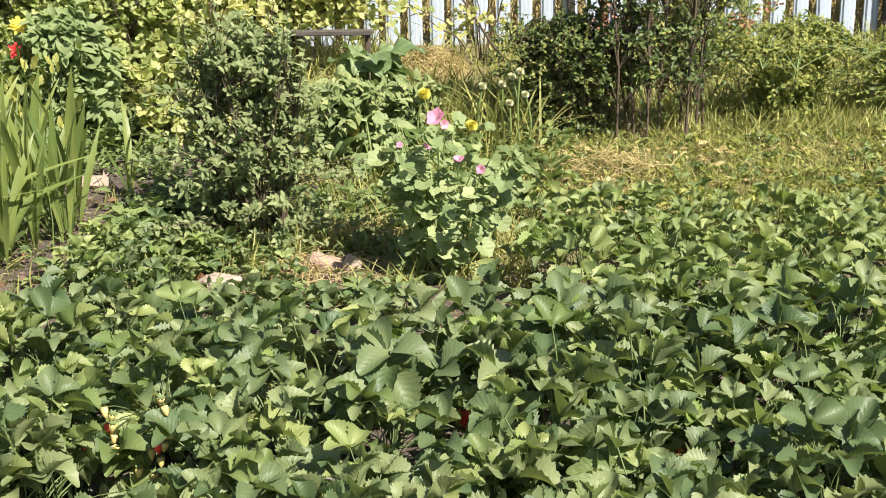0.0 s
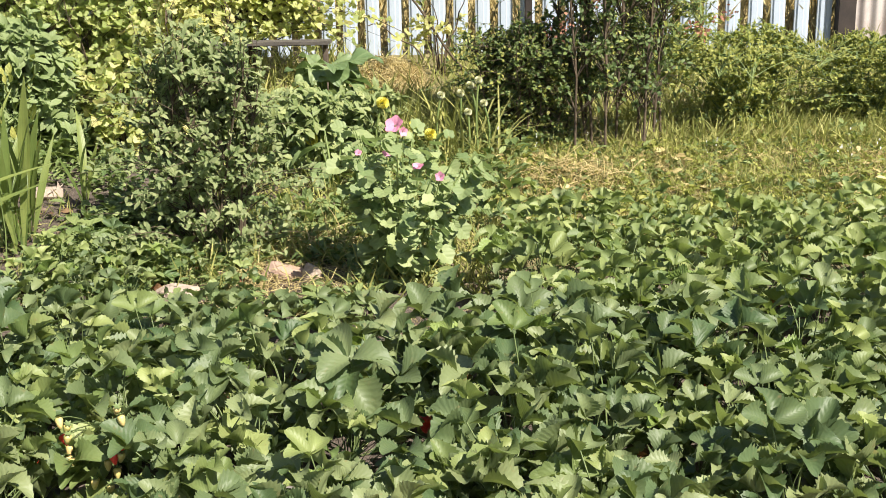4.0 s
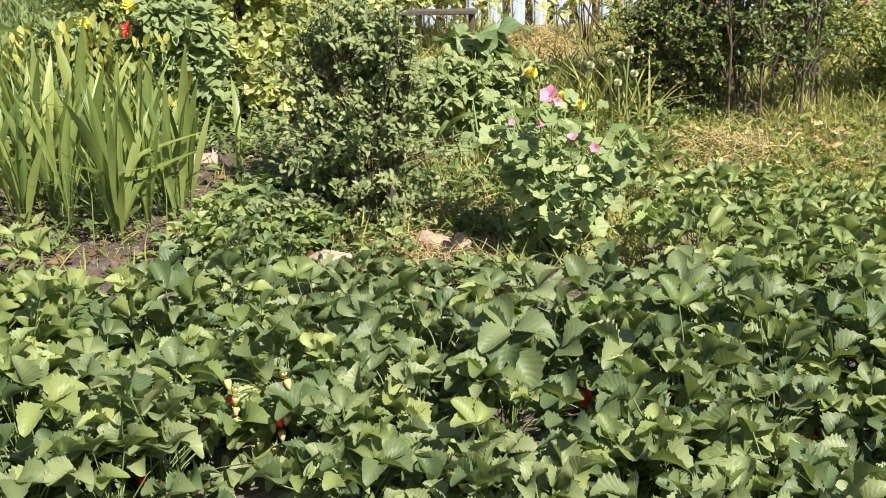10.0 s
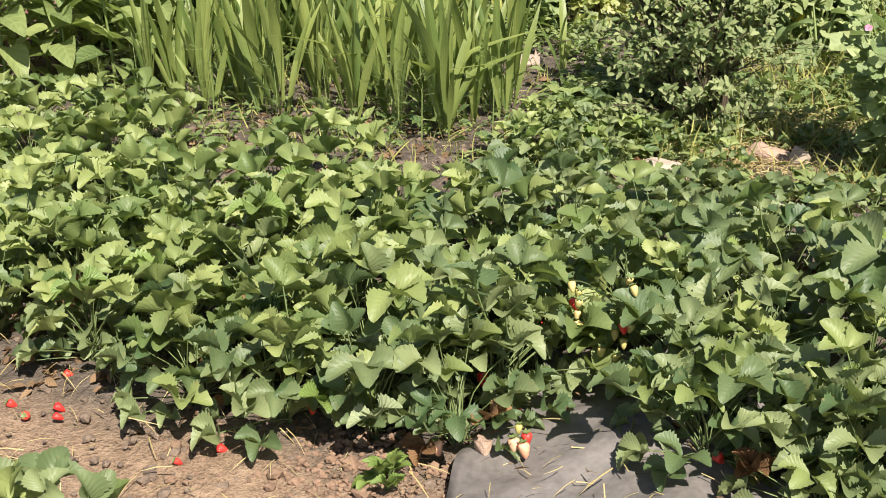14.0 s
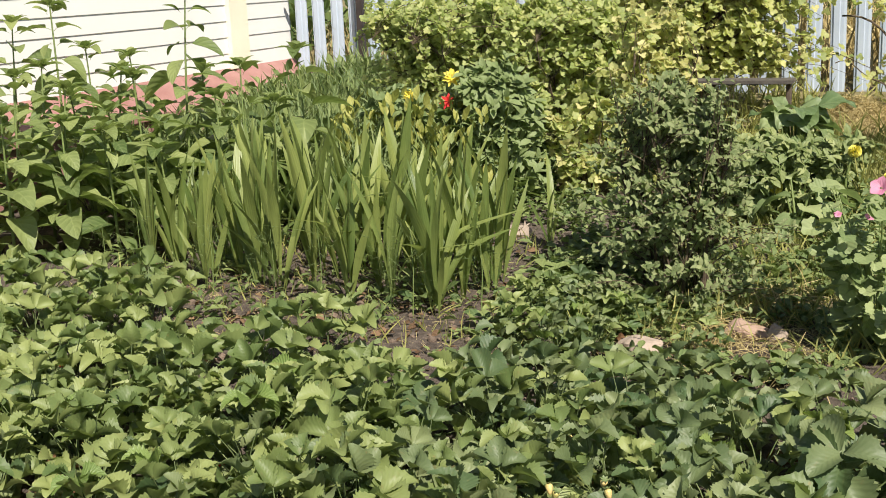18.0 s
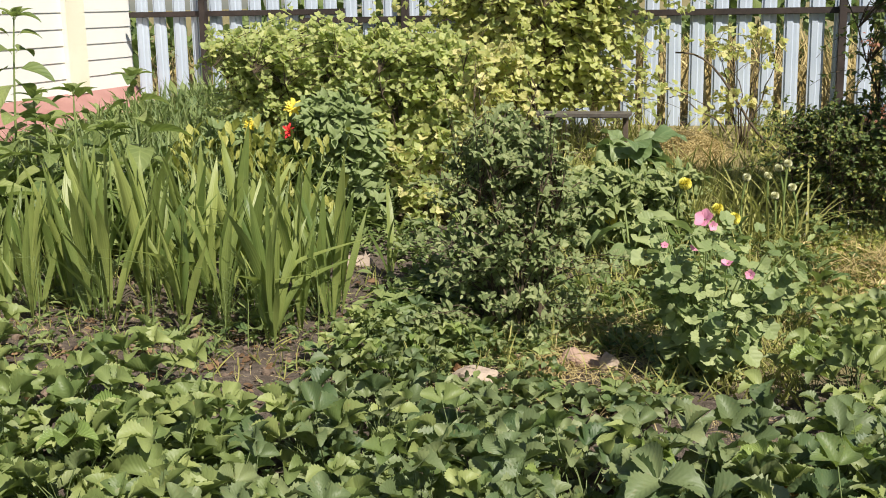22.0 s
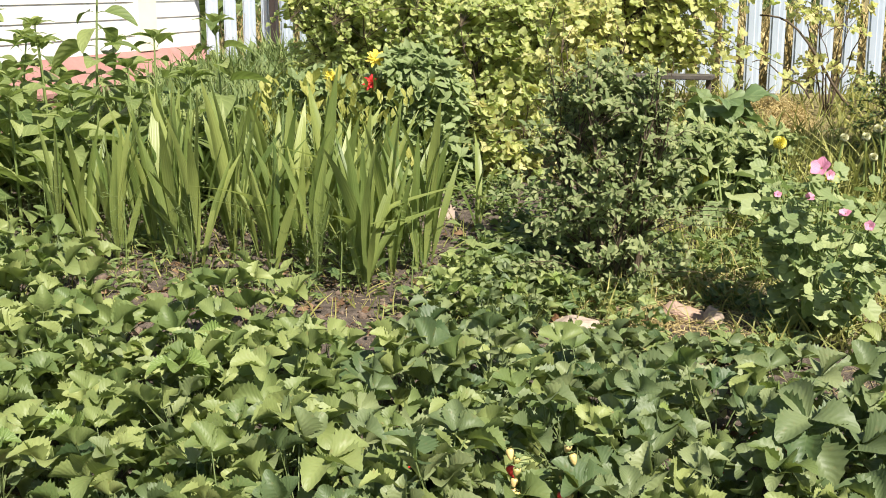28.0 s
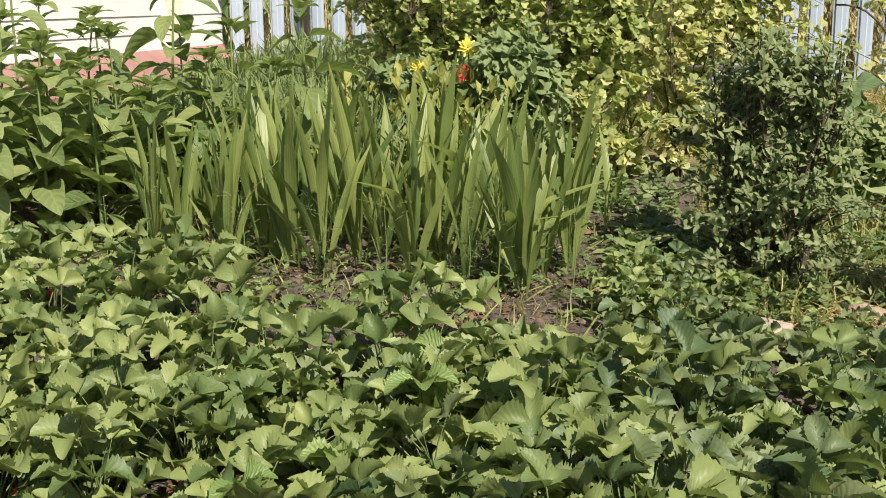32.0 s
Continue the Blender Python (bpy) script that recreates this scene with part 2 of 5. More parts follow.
M_SHEET = plain_material("rusty_galvanised_sheet", (0.26, 0.20, 0.18), (0.50, 0.46, 0.45), 0.55, 5.0, 0.15)
M_SIDING = plain_material("white_siding", (0.64, 0.635, 0.61), (0.72, 0.715, 0.69), 0.5, 2.0, 0.05)
M_CREAM = plain_material("cream_trim", (0.68, 0.64, 0.50), (0.76, 0.72, 0.58), 0.5, 3.0, 0.05)
M_REDPAINT = plain_material("red_painted_metal", (0.25, 0.115, 0.100), (0.37, 0.20, 0.18), 0.6, 4.0, 0.1)
# Weathered wood, darkened further: the viburnum's shade is put into this colour.
M_WOOD = plain_material("shaded_weathered_board", (0.05, 0.042, 0.036), (0.125, 0.11, 0.095), 0.8, 12.0, 0.4)
M_DARKWOOD = plain_material("brown_board", (0.06, 0.045, 0.035), (0.13, 0.095, 0.07), 0.85, 8.0, 0.4)
M_FILM = plain_material("black_mulch_film", (0.070, 0.062, 0.060), (0.215, 0.190, 0.178), 0.50, 7.0, 0.7, spec=0.5, fine=60.0)
M_CRUMB = plain_material("reddish_soil_crumb", (0.12, 0.075, 0.052), (0.28, 0.175, 0.118), 0.95, 30.0, 0.7)
M_CLOD = plain_material("soil_clod", (0.075, 0.052, 0.040), (0.22, 0.16, 0.12), 0.95, 30.0, 0.7)


def soil_material():
    g = Nodes("garden_soil")
    pos = g.place()
    sep = g.add("ShaderNodeSeparateXYZ")
    g.link(pos, sep.inputs[0])
    wob = g.noise(2.2, 4.0, 0.6, pos)
    fine = g.noise(28.0, 5.0, 0.65, pos)
    grit = g.noise(140.0, 3.0, 0.6, pos)
    bed = g.ramp(g.math("ADD", g.math("MULTIPLY", fine, 0.6), g.math("MULTIPLY", grit, 0.4)), [(0.36, (0.052, 0.041, 0.034)), (0.64, (0.160, 0.127, 0.104))])
    path = g.ramp(g.math("ADD", g.math("MULTIPLY", fine, 0.5), g.math("MULTIPLY", grit, 0.5)), [(0.36, (0.15, 0.097, 0.064)), (0.64, (0.36, 0.250, 0.172))])
    turf = g.ramp(g.math("ADD", g.math("MULTIPLY", fine, 0.6), g.math("MULTIPLY", wob, 0.4)), [(0.3, (0.11, 0.105, 0.045)), (0.7, (0.30, 0.245, 0.125))])
    edge = g.math("ADD", sep.outputs[1], g.math("MULTIPLY", wob, 0.5))
    near = g.math("SUBTRACT", 1.0, g.smooth(edge, 2.12, 2.45))
    col = g.mix(near, bed, path)
    behind = g.math("SUBTRACT", 1.0, g.smooth(g.math("ADD", sep.outputs[1], g.math("MULTIPLY", wob, 0.6)), 0.2, 0.9))
    col = g.mix(behind, col, turf)
    right = g.smooth(g.math("ADD", sep.outputs[0], g.math("MULTIPLY", wob, 0.6)), -0.5, 0.4)
    back = g.smooth(g.math("ADD", sep.outputs[1], g.math("MULTIPLY", wob, 0.6)), 4.3, 4.9)
    far = g.smooth(sep.outputs[1], 5.8, 6.6)
    col = g.mix(g.math("MAXIMUM", g.math("MULTIPLY", right, back), far), col, turf)
    g.set(col, 0.95, spec=0.15)
    g.bump(g.math("ADD", fine, g.math("MULTIPLY", grit, 0.5)), 0.8, 0.02)
    return g.mat


M_SOIL = soil_material()


# ---- mesh helpers ----
def np_mesh(name, verts, faces, uvs=None, smooth=True, slots=None):
    """A mesh from arrays: verts (n, 3), faces (m, k), uvs for each vertex (n, 2)."""
    verts, faces = np.asarray(verts, np.float32), np.asarray(faces, np.int32)
    me = bpy.data.meshes.new(name)
    me.vertices.add(len(verts))
    me.vertices.foreach_set("co", verts.ravel())
    k = faces.shape[1]
    me.loops.add(faces.size)
    me.loops.foreach_set("vertex_index", faces.ravel())
    me.polygons.add(len(faces))
    me.polygons.foreach_set("loop_start", np.arange(0, faces.size, k, dtype=np.int32))
    me.polygons.foreach_set("loop_total", np.full(len(faces), k, np.int32))
    if uvs is not None:
        layer = me.uv_layers.new(name="uv")
        layer.data.foreach_set("uv", np.asarray(uvs, np.float32)[faces.ravel()].ravel())
    me.update(calc_edges=True)
    me.polygons.foreach_set("use_smooth", np.full(len(faces), smooth))
    if slots is not None:
        me.polygons.foreach_set("material_index", np.asarray(slots, np.int32))
    return me


def join_arrays(pieces):
    """Joins (verts, quads, uvs) pieces."""
    vs, fs, us, base = [], [], [], 0
    for v, f, u in pieces:
        vs.append(v)
        fs.append(np.asarray(f) + base)
        us.append(u)
        base += len(v)
    return np.concatenate(vs), np.concatenate(fs), np.concatenate(us)


def bm_mesh(name, bm, smooth=False):
    me = bpy.data.meshes.new(name)
    bm.to_mesh(me)
    bm.free()
    if smooth:
        me.polygons.foreach_set("use_smooth", np.ones(len(me.polygons), bool))
    return me


def thing(name, at, label, category, group="", kind="", rz=0.0, s=1.0):
    ob = new(name)
    ob.empty_display_size = 0.1
    ob.location, ob.rotation_euler, ob.scale = at, (0, 0, rz), (s, s, s)
    return tagged(ob, label, category, group, kind)


def part(name, me, material, parent, label="", m=None, kind=""):
    if isinstance(me, bmesh.types.BMesh):
        me = bm_mesh(name, me)
    if not me.materials and material is not None:
        me.materials.append(material)
    ob = new(name, me)
    ob.parent = parent
    if m is not None:
        ob.matrix_basis = m
    return tagged(ob, label, kind=kind)


def grid_faces(rows, cols):
    r, c = np.meshgrid(np.arange(rows - 1), np.arange(cols - 1), indexing="ij")
    a = (r * cols + c).ravel()
    return np.stack([a, a + 1, a + cols + 1, a + cols], 1)


def blade(length, width, shape, rows=9, cols=3, fold=0.3, bend=0.3, teeth=0.0, wave=0.0, twist=0.0, cup=False, pleat=0.0):
    """A leaf blade along +y from the origin with its face to +z. shape(v): half width from 0 to 1; fold: the V along the rib; bend: how the tip falls."""
    v = np.linspace(0, 1, rows)
    u = np.linspace(-1, 1, cols)
    half = np.array([shape(t) for t in v]) * width / 2
    vv, uu = np.meshgrid(v, u, indexing="ij")
    hw = np.repeat(half[:, None], cols, 1)
    if teeth:
        tooth = np.where(np.arange(rows) % 2 == 0, 1.0 - teeth, 1.0)[:, None]
        hw = np.where(np.abs(uu) > 0.99, hw * tooth, hw * (1 - 0.15 * teeth))
    x = uu * hw
    along = vv * length
    z = np.abs(x) * fold if not cup else (x * x / (width / 2)) * fold + np.abs(x) * 0.12
    if pleat:
        ridge = np.where(np.arange(rows) % 2 == 0, -1.0, 1.0)[:, None]
        z = z + pleat * length * ridge * np.minimum(np.abs(uu), 0.8) * np.minimum(1.0, hw / (0.5 * width) + 0.1)
        along = along + 0.07 * length * np.abs(uu) * np.sin(np.pi * vv)
    ang = bend * vv
    y = along * np.cos(ang * 0.5)
    z = z - along * np.sin(ang * 0.5)
    if wave:
        z = z + wave * length * np.sin(vv * 9.0 + uu * 2.0) * np.abs(uu)
    if twist:
        a = twist * vv
        x, z = x * np.cos(a) - z * np.sin(a) * 0.2, z + x * np.sin(a)
    verts = np.stack([x, y, z], -1).reshape(-1, 3)
    uv = np.stack([(uu + 1) / 2, vv], -1).reshape(-1, 2)
    return verts, grid_faces(rows, cols), uv


def tube(points, radii, sides=6):
    """A tapered tube round a line of points, as (verts, quads, uvs)."""
    pts = np.asarray(points, float)
    radii = np.broadcast_to(np.asarray(radii, float), (len(pts),))
    d = np.gradient(pts, axis=0)
    d /= np.linalg.norm(d, axis=1, keepdims=True) + 1e-9
    ref = np.array([0.31, 0.87, 0.39])
    a = np.cross(d, ref)
    a /= np.linalg.norm(a, axis=1, keepdims=True) + 1e-9
    b = np.cross(d, a)
    th = np.linspace(0, 2 * np.pi, sides, endpoint=False)
    ring = a[:, None] * np.cos(th)[None, :, None] + b[:, None] * np.sin(th)[None, :, None]
    verts = (pts[:, None] + ring * radii[:, None, None]).reshape(-1, 3)
    faces = []
    for i in range(len(pts) - 1):
        for j in range(sides):
            k = (j + 1) % sides
            faces.append((i * sides + j, i * sides + k, (i + 1) * sides + k, (i + 1) * sides + j))
    uv = np.zeros((len(verts), 2))
    uv[:, 0] = 0.5
    return verts, np.array(faces), uv


def transform(piece, m):
    v, f, u = piece
    m = np.array(m)
    return v @ m[:3, :3].T + m[:3, 3], f, u


def leaf_field(name, template, at, along, up, size):
    """Many leaves of one template as one mesh: at (n, 3), along and up (n, 3), size (n,)."""
    v, f, u = template
    n = len(at)
    along = along / (np.linalg.norm(along, axis=1, keepdims=True) + 1e-9)
    side = np.cross(along, up)
    side /= np.linalg.norm(side, axis=1, keepdims=True) + 1e-9
    face = np.cross(side, along)
    co = (v[None, :, 0:1] * side[:, None] + v[None, :, 1:2] * along[:, None] + v[None, :, 2:3] * face[:, None]) * size[:, None, None] + at[:, None]
    faces = (f[None] + (np.arange(n) * len(v))[:, None, None]).reshape(-1, f.shape[1])
    return np_mesh(name, co.reshape(-1, 3), faces, np.tile(u, (n, 1)))


# half widths of leaf outlines
def obovate(t):
    return max(0.06, math.sin(math.pi * min(1.0, t ** 1.25 * 0.93 + 0.035)) ** 0.75)


def rounded(t):
    """Strawberry leaflet: a wedge at the foot, widest past the middle, a rounded tip."""
    return max(0.04, math.sin(math.pi * (0.02 + 0.945 * t ** 1.0))) ** (0.86 if t < 0.5 else 0.74)


def oval(t):
    return max(0.03, math.sin(math.pi * (t * 0.97 + 0.015)) ** 0.8)


def ovate(t):
    return max(0.03, math.sin(math.pi * (t ** 0.6 * 0.985 + 0.01)) ** 0.66)


def sword(t):
    if t < 0.58:
        return 0.20 + 0.80 * math.sin(math.pi / 2 * (t / 0.58) ** 1.25)
    return max(0.012, 1 - ((t - 0.58) / 0.42) ** 1.45)


def strap(t):
    return max(0.03, (1 - t ** 2.2))


def lobed_leaf(size=1.0, lobes=5, depth=0.22, fold=0.15, sharp=1.0):
    """A rounded leaf with lobes and a short stalk, unit length, along +y. sharp above 1 points the lobes."""
    n = lobes * 3 + 1
    th = np.linspace(-2.6, 2.6, n)
    lobe = np.abs(np.cos(th / 2.6 * math.pi * lobes / 2.0 + (0 if lobes % 2 else math.pi / 2))) ** sharp
    r = 0.5 * (1 - depth + depth * lobe) * (1.0 - 0.16 * np.abs(th) / 2.6)
    outer = np.stack([r * np.sin(th), 0.45 + r * np.cos(th), fold * (np.abs(np.sin(th)) * r) - 0.14 * r * np.cos(th) ** 2 + 0.03 * (lobe - 0.5)], 1)
    hub = np.array([[0.0, 0.40, -0.02]])
    v = np.concatenate([hub + (outer - hub) * 0.08, outer]) * size
    f = [(i, i + n, i + n + 1, i + 1) for i in range(n - 1)]
    f.append((0, n // 4, n // 2, n - 1))
    f.append((n // 2, n // 2 + n // 4, n - 2, n - 1))
    u = np.stack([0.5 + v[:, 0] / size, v[:, 1] / size], 1)
    return v, np.array(f), u


def simple_leaf(width=0.55, fold=0.35, bend=0.5, shape=oval, rows=5):
    return blade(1.0, width, shape, rows, 3, fold, bend)


# ---- ground ----
def ground_z(x, y):
    """Beds lie a little over the trodden path in front; the flower bed is raised and the plot rises to the fence."""
    z = -0.10 + 0.03 * np.clip((y - 2.1) / 0.5, 0, 1)
    z = z + 0.09 * np.clip((-1.0 - x) / 0.3, 0, 1) * np.clip((y - 3.2) / 0.4, 0, 1) * np.clip((7 - y) / 2, 0, 1)
    return z + 0.105 * np.clip(y - 4.6, 0, 4.2)


def gz(x, y):
    return float(ground_z(np.array(x), np.array(y)))


def spread(near_lo, near_hi, step, far):
    core = np.arange(near_lo, near_hi + 1e-6, step)
    out = [near_hi + step * 1.35 ** k * 3 for k in range(1, 24)]
    low = [near_lo - step * 1.35 ** k * 3 for k in range(1, 24)]
    out = [o for o in out if o < far]
    low = [o for o in low if o > -far]
    return np.array(sorted(low) + list(core) + out + [far * 1.5]), None


def build_ground():
    xs, _ = spread(-4.6, 2.8, 0.05, 400.0)
    ys, _ = spread(1.4, 8.7, 0.05, 400.0)
    xx, yy = np.meshgrid(xs, ys, indexing="xy")
    zz = ground_z(xx, yy)
    rough = np.array([[noise.noise((float(x) * 3.1, float(y) * 3.1, 0.3)) * 0.014 + noise.noise((float(x) * 11, float(y) * 11, 2.3)) * 0.010 + noise.noise((float(x) * 27, float(y) * 27, 5.1)) * 0.005 for x in xs] for y in ys])
    near = ((np.abs(xx) < 8) & (yy < 12)).astype(float)
    v = np.stack([xx, yy, zz + rough * near], -1).reshape(-1, 3)
    me = np_mesh("ground", v, grid_faces(len(ys), len(xs))[:, ::1])
    me.materials.append(M_SOIL)
    tagged(new("ground", me), "brown crumbly garden soil with trodden path", "ground", kind="structure")


build_ground()


# ---- house ----
def box_bm(bm, x0, x1, y0, y1, z0, z1, bevel=0.0):
    r = bmesh.ops.create_cube(bm, size=1.0)
    for v in r["verts"]:
        v.co = Vector((x0 + (v.co.x + 0.5) * (x1 - x0), y0 + (v.co.y + 0.5) * (y1 - y0), z0 + (v.co.z + 0.5) * (z1 - z0)))
    if bevel:
        edges = list({e for v in r["verts"] for e in v.link_edges})
        bmesh.ops.bevel(bm, geom=edges, offset=bevel, segments=2, affect="EDGES")
    return bm


def boxed(*a, bevel=0.0):
    return box_bm(bmesh.new(), *a, bevel=bevel)


HX, HY0, HY1, HZ = -4.77, 3.0, 8.75, 0.61


def build_house():
    house = thing("house", (0, 0, 0), "white house with horizontal lap siding and red plinth flashing", "house")
    part("wall", boxed(HX - 5.0, HX - 0.02, HY0, HY1, 0.0, 3.0), M_SIDING, house)
    lap = 0.118
    n = int((3.0 - HZ) / lap)
    bm = bmesh.new()
    for a, b in (((HX - 0.018, 0.0), (HX + 0.016, 0.0)),):
        vs = [bm.verts.new(c) for c in ((-0.018, HY0, 0), (0.002, HY0, 0), (-0.006, HY0, lap + 0.004), (-0.018, HY1, 0), (0.002, HY1, 0), (-0.006, HY1, lap + 0.004))]
        for q in ((0, 1, 4, 3), (1, 2, 5, 4), (2, 0, 3, 5)):
            bm.faces.new([vs[i] for i in q])
        bm.faces.new((vs[0], vs[2], vs[1]))
        bm.faces.new((vs[3], vs[4], vs[5]))
    bmesh.ops.recalc_face_normals(bm, faces=bm.faces)
    me = bm_mesh("siding_board", bm)
    for i in range(n):
        part("siding_board", me, M_SIDING, house, m=pose(HX, 0, HZ + i * lap))
    part("corner_board", boxed(HX - 0.03, HX + 0.035, HY1 - 0.95, HY1 - 0.70, HZ, 3.0, bevel=0.004), M_CREAM, house, "cream corner board")
    bm = bmesh.new()
    pts = [(HX + 0.0, HZ + 0.01), (HX + 0.30, 0.44), (HX + 0.30, 0.41), (HX + 0.0, HZ - 0.03)]
    lo = [bm.verts.new((x, HY0, z)) for x, z in pts]
    hi = [bm.verts.new((x, HY1, z)) for x, z in pts]
    for i in range(4):
        bm.faces.new((lo[i], hi[i], hi[(i + 1) % 4], lo[(i + 1) % 4]))
    bm.faces.new(lo[::-1])
    bm.faces.new(hi)
    bmesh.ops.recalc_face_normals(bm, faces=bm.faces)
    part("plinth_flashing", bm, M_REDPAINT, house, "faded red sloping metal flashing")
    part("plinth", boxed(HX - 0.01, HX + 0.27, HY0 + 0.05, HY1 - 0.05, -0.2, 0.43), M_REDPAINT, house, "dark red painted plinth")
    part("roof", boxed(HX - 5.4, HX + 0.45, HY0 - 0.4, HY1 + 0.4, 3.0, 3.12), M_DARKWOOD, house)


build_house()

# ---- fence ----
FY = 8.6


def slat_mesh(height):
    """A pressed steel slat: flat flanks, a raised middle and folded edges."""
    prof = [(-0.051, 0.012), (-0.049, 0.0), (-0.036, -0.002), (-0.030, -0.012), (0.006, -0.012), (0.012, -0.004), (0.034, -0.004), (0.049, 0.0), (0.051, 0.012)]
    v = [(x, y, z) for z in (0.0, height) for x, y in prof]
    k = len(prof)
    f = [(i, i + 1, k + i + 1, k + i) for i in range(k - 1)]
    v2 = [(x, y + 0.002, z) for x, y, z in v]
    f2 = [(a + 2 * k, d + 2 * k, c + 2 * k, b + 2 * k) for a, b, c, d in f]
    return np_mesh("slat", np.array(v + v2), np.array(f + f2), smooth=False)


def build_fence():
    fence = thing("metal_fence", (0, FY, 0), "pale blue-white metal slat fence on dark steel rails", "fence")
    tall = slat_mesh(1.5)
    x = HX + 0.18
    while x < 2.68:
        part("slat", tall, M_FENCE, fence, m=pose(x, 0.0, 0.34 + uni(-0.012, 0.012), 0, uni(-0.5, 0.5), 0))
        x += 0.1565 + uni(-0.005, 0.005)
    for px, top in ((-4.02, 1.9), (-2.42, 1.9), (0.577, 1.205)):
        part("post", boxed(px - 0.025, px + 0.025, -0.105, -0.045, 0.1, top, bevel=0.004), M_RAIL, fence)
    part("post", boxed(2.70, 2.82, -0.09, 0.0, 0.1, 2.0, bevel=0.004), M_RAIL, fence, "broad dark steel gate post")
    for x0, x1, z in ((HX + 0.1, -2.9, 1.168), (-3.25, -0.9, 1.106), (-0.95, 2.72, 1.122)):
        y = -0.044 if x0 != -3.25 else -0.047
        part("rail", boxed(x0, x1, y, -0.018, z - 0.021, z + 0.021, bevel=0.003), M_RAIL, fence)
    part("rail", boxed(HX + 0.1, 2.72, 0.012, 0.04, 0.335, 0.375, bevel=0.003), M_RAIL, fence)


build_fence()


# ---- strawberry bed ----
def leaflet(length, width, cup, bend, rows=17):
    """A strawberry leaflet along +y, face to +z: broad and blunt, forward-pointing teeth that end the pleats between its side veins."""
    v = np.linspace(0, 1, rows)[:, None]
    u = np.array([-1.0, -0.55, 0.0, 0.55, 1.0])[None]
    half = np.array([rounded(t) for t in v[:, 0]])[:, None] * width / 2
    out = np.where(np.arange(rows) % 2 == 0, -1.0, 1.0)[:, None]
    rim = (np.abs(u) > 0.9).astype(float)
    soft = np.sin(np.pi * np.clip(v, 0.04, 0.97))
    x = u * half * (1 + 0.068 * out * rim * (0.6 + 0.8 * RNG.random((rows, 1))))
    y = v * length * (1 + 0 * u) + length * soft * (0.05 * np.abs(u) + 0.019 * rim * (out + 1))
    z = cup * (0.55 * np.abs(x) + x * x / (0.5 * width)) + 0.0075 * length * out * np.minimum(np.abs(u), 0.6) / 0.6 * soft
    z = z + 0.04 * length * np.sin(2.2 * np.pi * v + 2.0 * u) * np.abs(u)
    a = bend * v ** 1.3
    y, z = y * np.cos(a * 0.5) , z - y * np.sin(a * 0.5)
    verts = np.stack([x, y, z], -1).reshape(-1, 3)
    uv = np.stack([(u + 1) / 2 + 0 * v, v + 0 * u], -1).reshape(-1, 2)
    return verts, grid_faces(rows, 5), uv


def strawberry_leaf(rise, reach, size, tilt, name, cup=(0.25, 0.95), bend=(0.2, 1.3)):
    """A three-part strawberry leaf on its stalk; the stalk starts at the origin and leans to +y."""
    end = np.array([0.0, reach, rise])
    t = np.linspace(0, 1, 5)[:, None]
    line = np.array([0, 0, 0.0]) + t * np.array([[0, 0, rise]]) * (1.25 - 0.25 * t) + (t ** 1.8) * np.array([[0, reach, 0]])
    line[:, 2] = np.minimum(line[:, 2], rise * 1.05)
    line[-1] = end
    pieces = [tube(line, np.linspace(0.0023, 0.0015, 5), 3)]
    n_stalk = len(pieces[0][1])
    lift = uni(16, 56)
    for turn, s in ((0, 1.0), (70, 0.95), (-70, 0.95)):
        b = leaflet(size * s, size * s * uni(0.64, 0.76), uni(*cup), uni(*bend))
        m = pose(*end, tilt, 0, 0) @ pose(0, 0, 0, 0, 0, turn + uni(-9, 9)) @ pose(0, 0.004, 0, lift + uni(-14, 16), uni(-22, 22), 0)
        pieces.append(transform(b, m))
    v, f, u = join_arrays(pieces)
    slots = np.zeros(len(f), int)
    slots[:n_stalk] = 1
    return np_mesh(name, v, f, u, slots=slots)


def berry_mesh(length, name="berry"):
    prof = [(0.0, 0.0), (0.28, 0.01), (0.46, 0.10), (0.5, 0.24), (0.44, 0.48), (0.31, 0.74), (0.15, 0.93), (0.0, 1.0)]
    ring = 9
    v = np.array([(r * length * 0.70 * math.cos(2 * math.pi * j / ring), r * length * 0.70 * math.sin(2 * math.pi * j / ring), -h * length) for r, h in prof for j in range(ring)])
    f = [(i * ring + j, i * ring + (j + 1) % ring, (i + 1) * ring + (j + 1) % ring, (i + 1) * ring + j) for i in range(len(prof) - 1) for j in range(ring)]
    return np_mesh(name, v, np.array(f))


def calyx_mesh(r):
    pieces = []
    for k in range(6):
        pieces.append(transform(blade(r, r * 0.5, oval, 4, 3, 0.2, -0.6), pose(0, 0, 0.001, 0, 0, 60 * k)))
    v, f, u = join_arrays(pieces)
    return np_mesh("calyx", v, f, u)


LEAVES = []
for k in range(18):
    q = k / 17
    me = strawberry_leaf(0.125 + 0.125 * q + uni(-0.03, 0.03), 0.150 - 0.12 * q + uni(0, 0.025), uni(0.060, 0.080), uni(-24, 12) + 34 * q, "leaf")
    me.materials.append(M_STRAW)
    me.materials.append(M_STALK)
    LEAVES.append(me)


LOW = []
for k in range(5):
    me = strawberry_leaf(0.045 + 0.026 * k, 0.15 - 0.015 * k + uni(-0.01, 0.01), uni(0.048, 0.062), uni(-30, -4), "leaf")
    LOW.append(me)
for me in LOW:
    me.materials.append(M_STRAW)
    me.materials.append(M_STALK)


def variant(me, mat):
    c = me.copy()
    if not c.materials:
        c.materials.append(mat)
        c.materials.append(M_STALK)
    c.materials[0] = mat
    return c


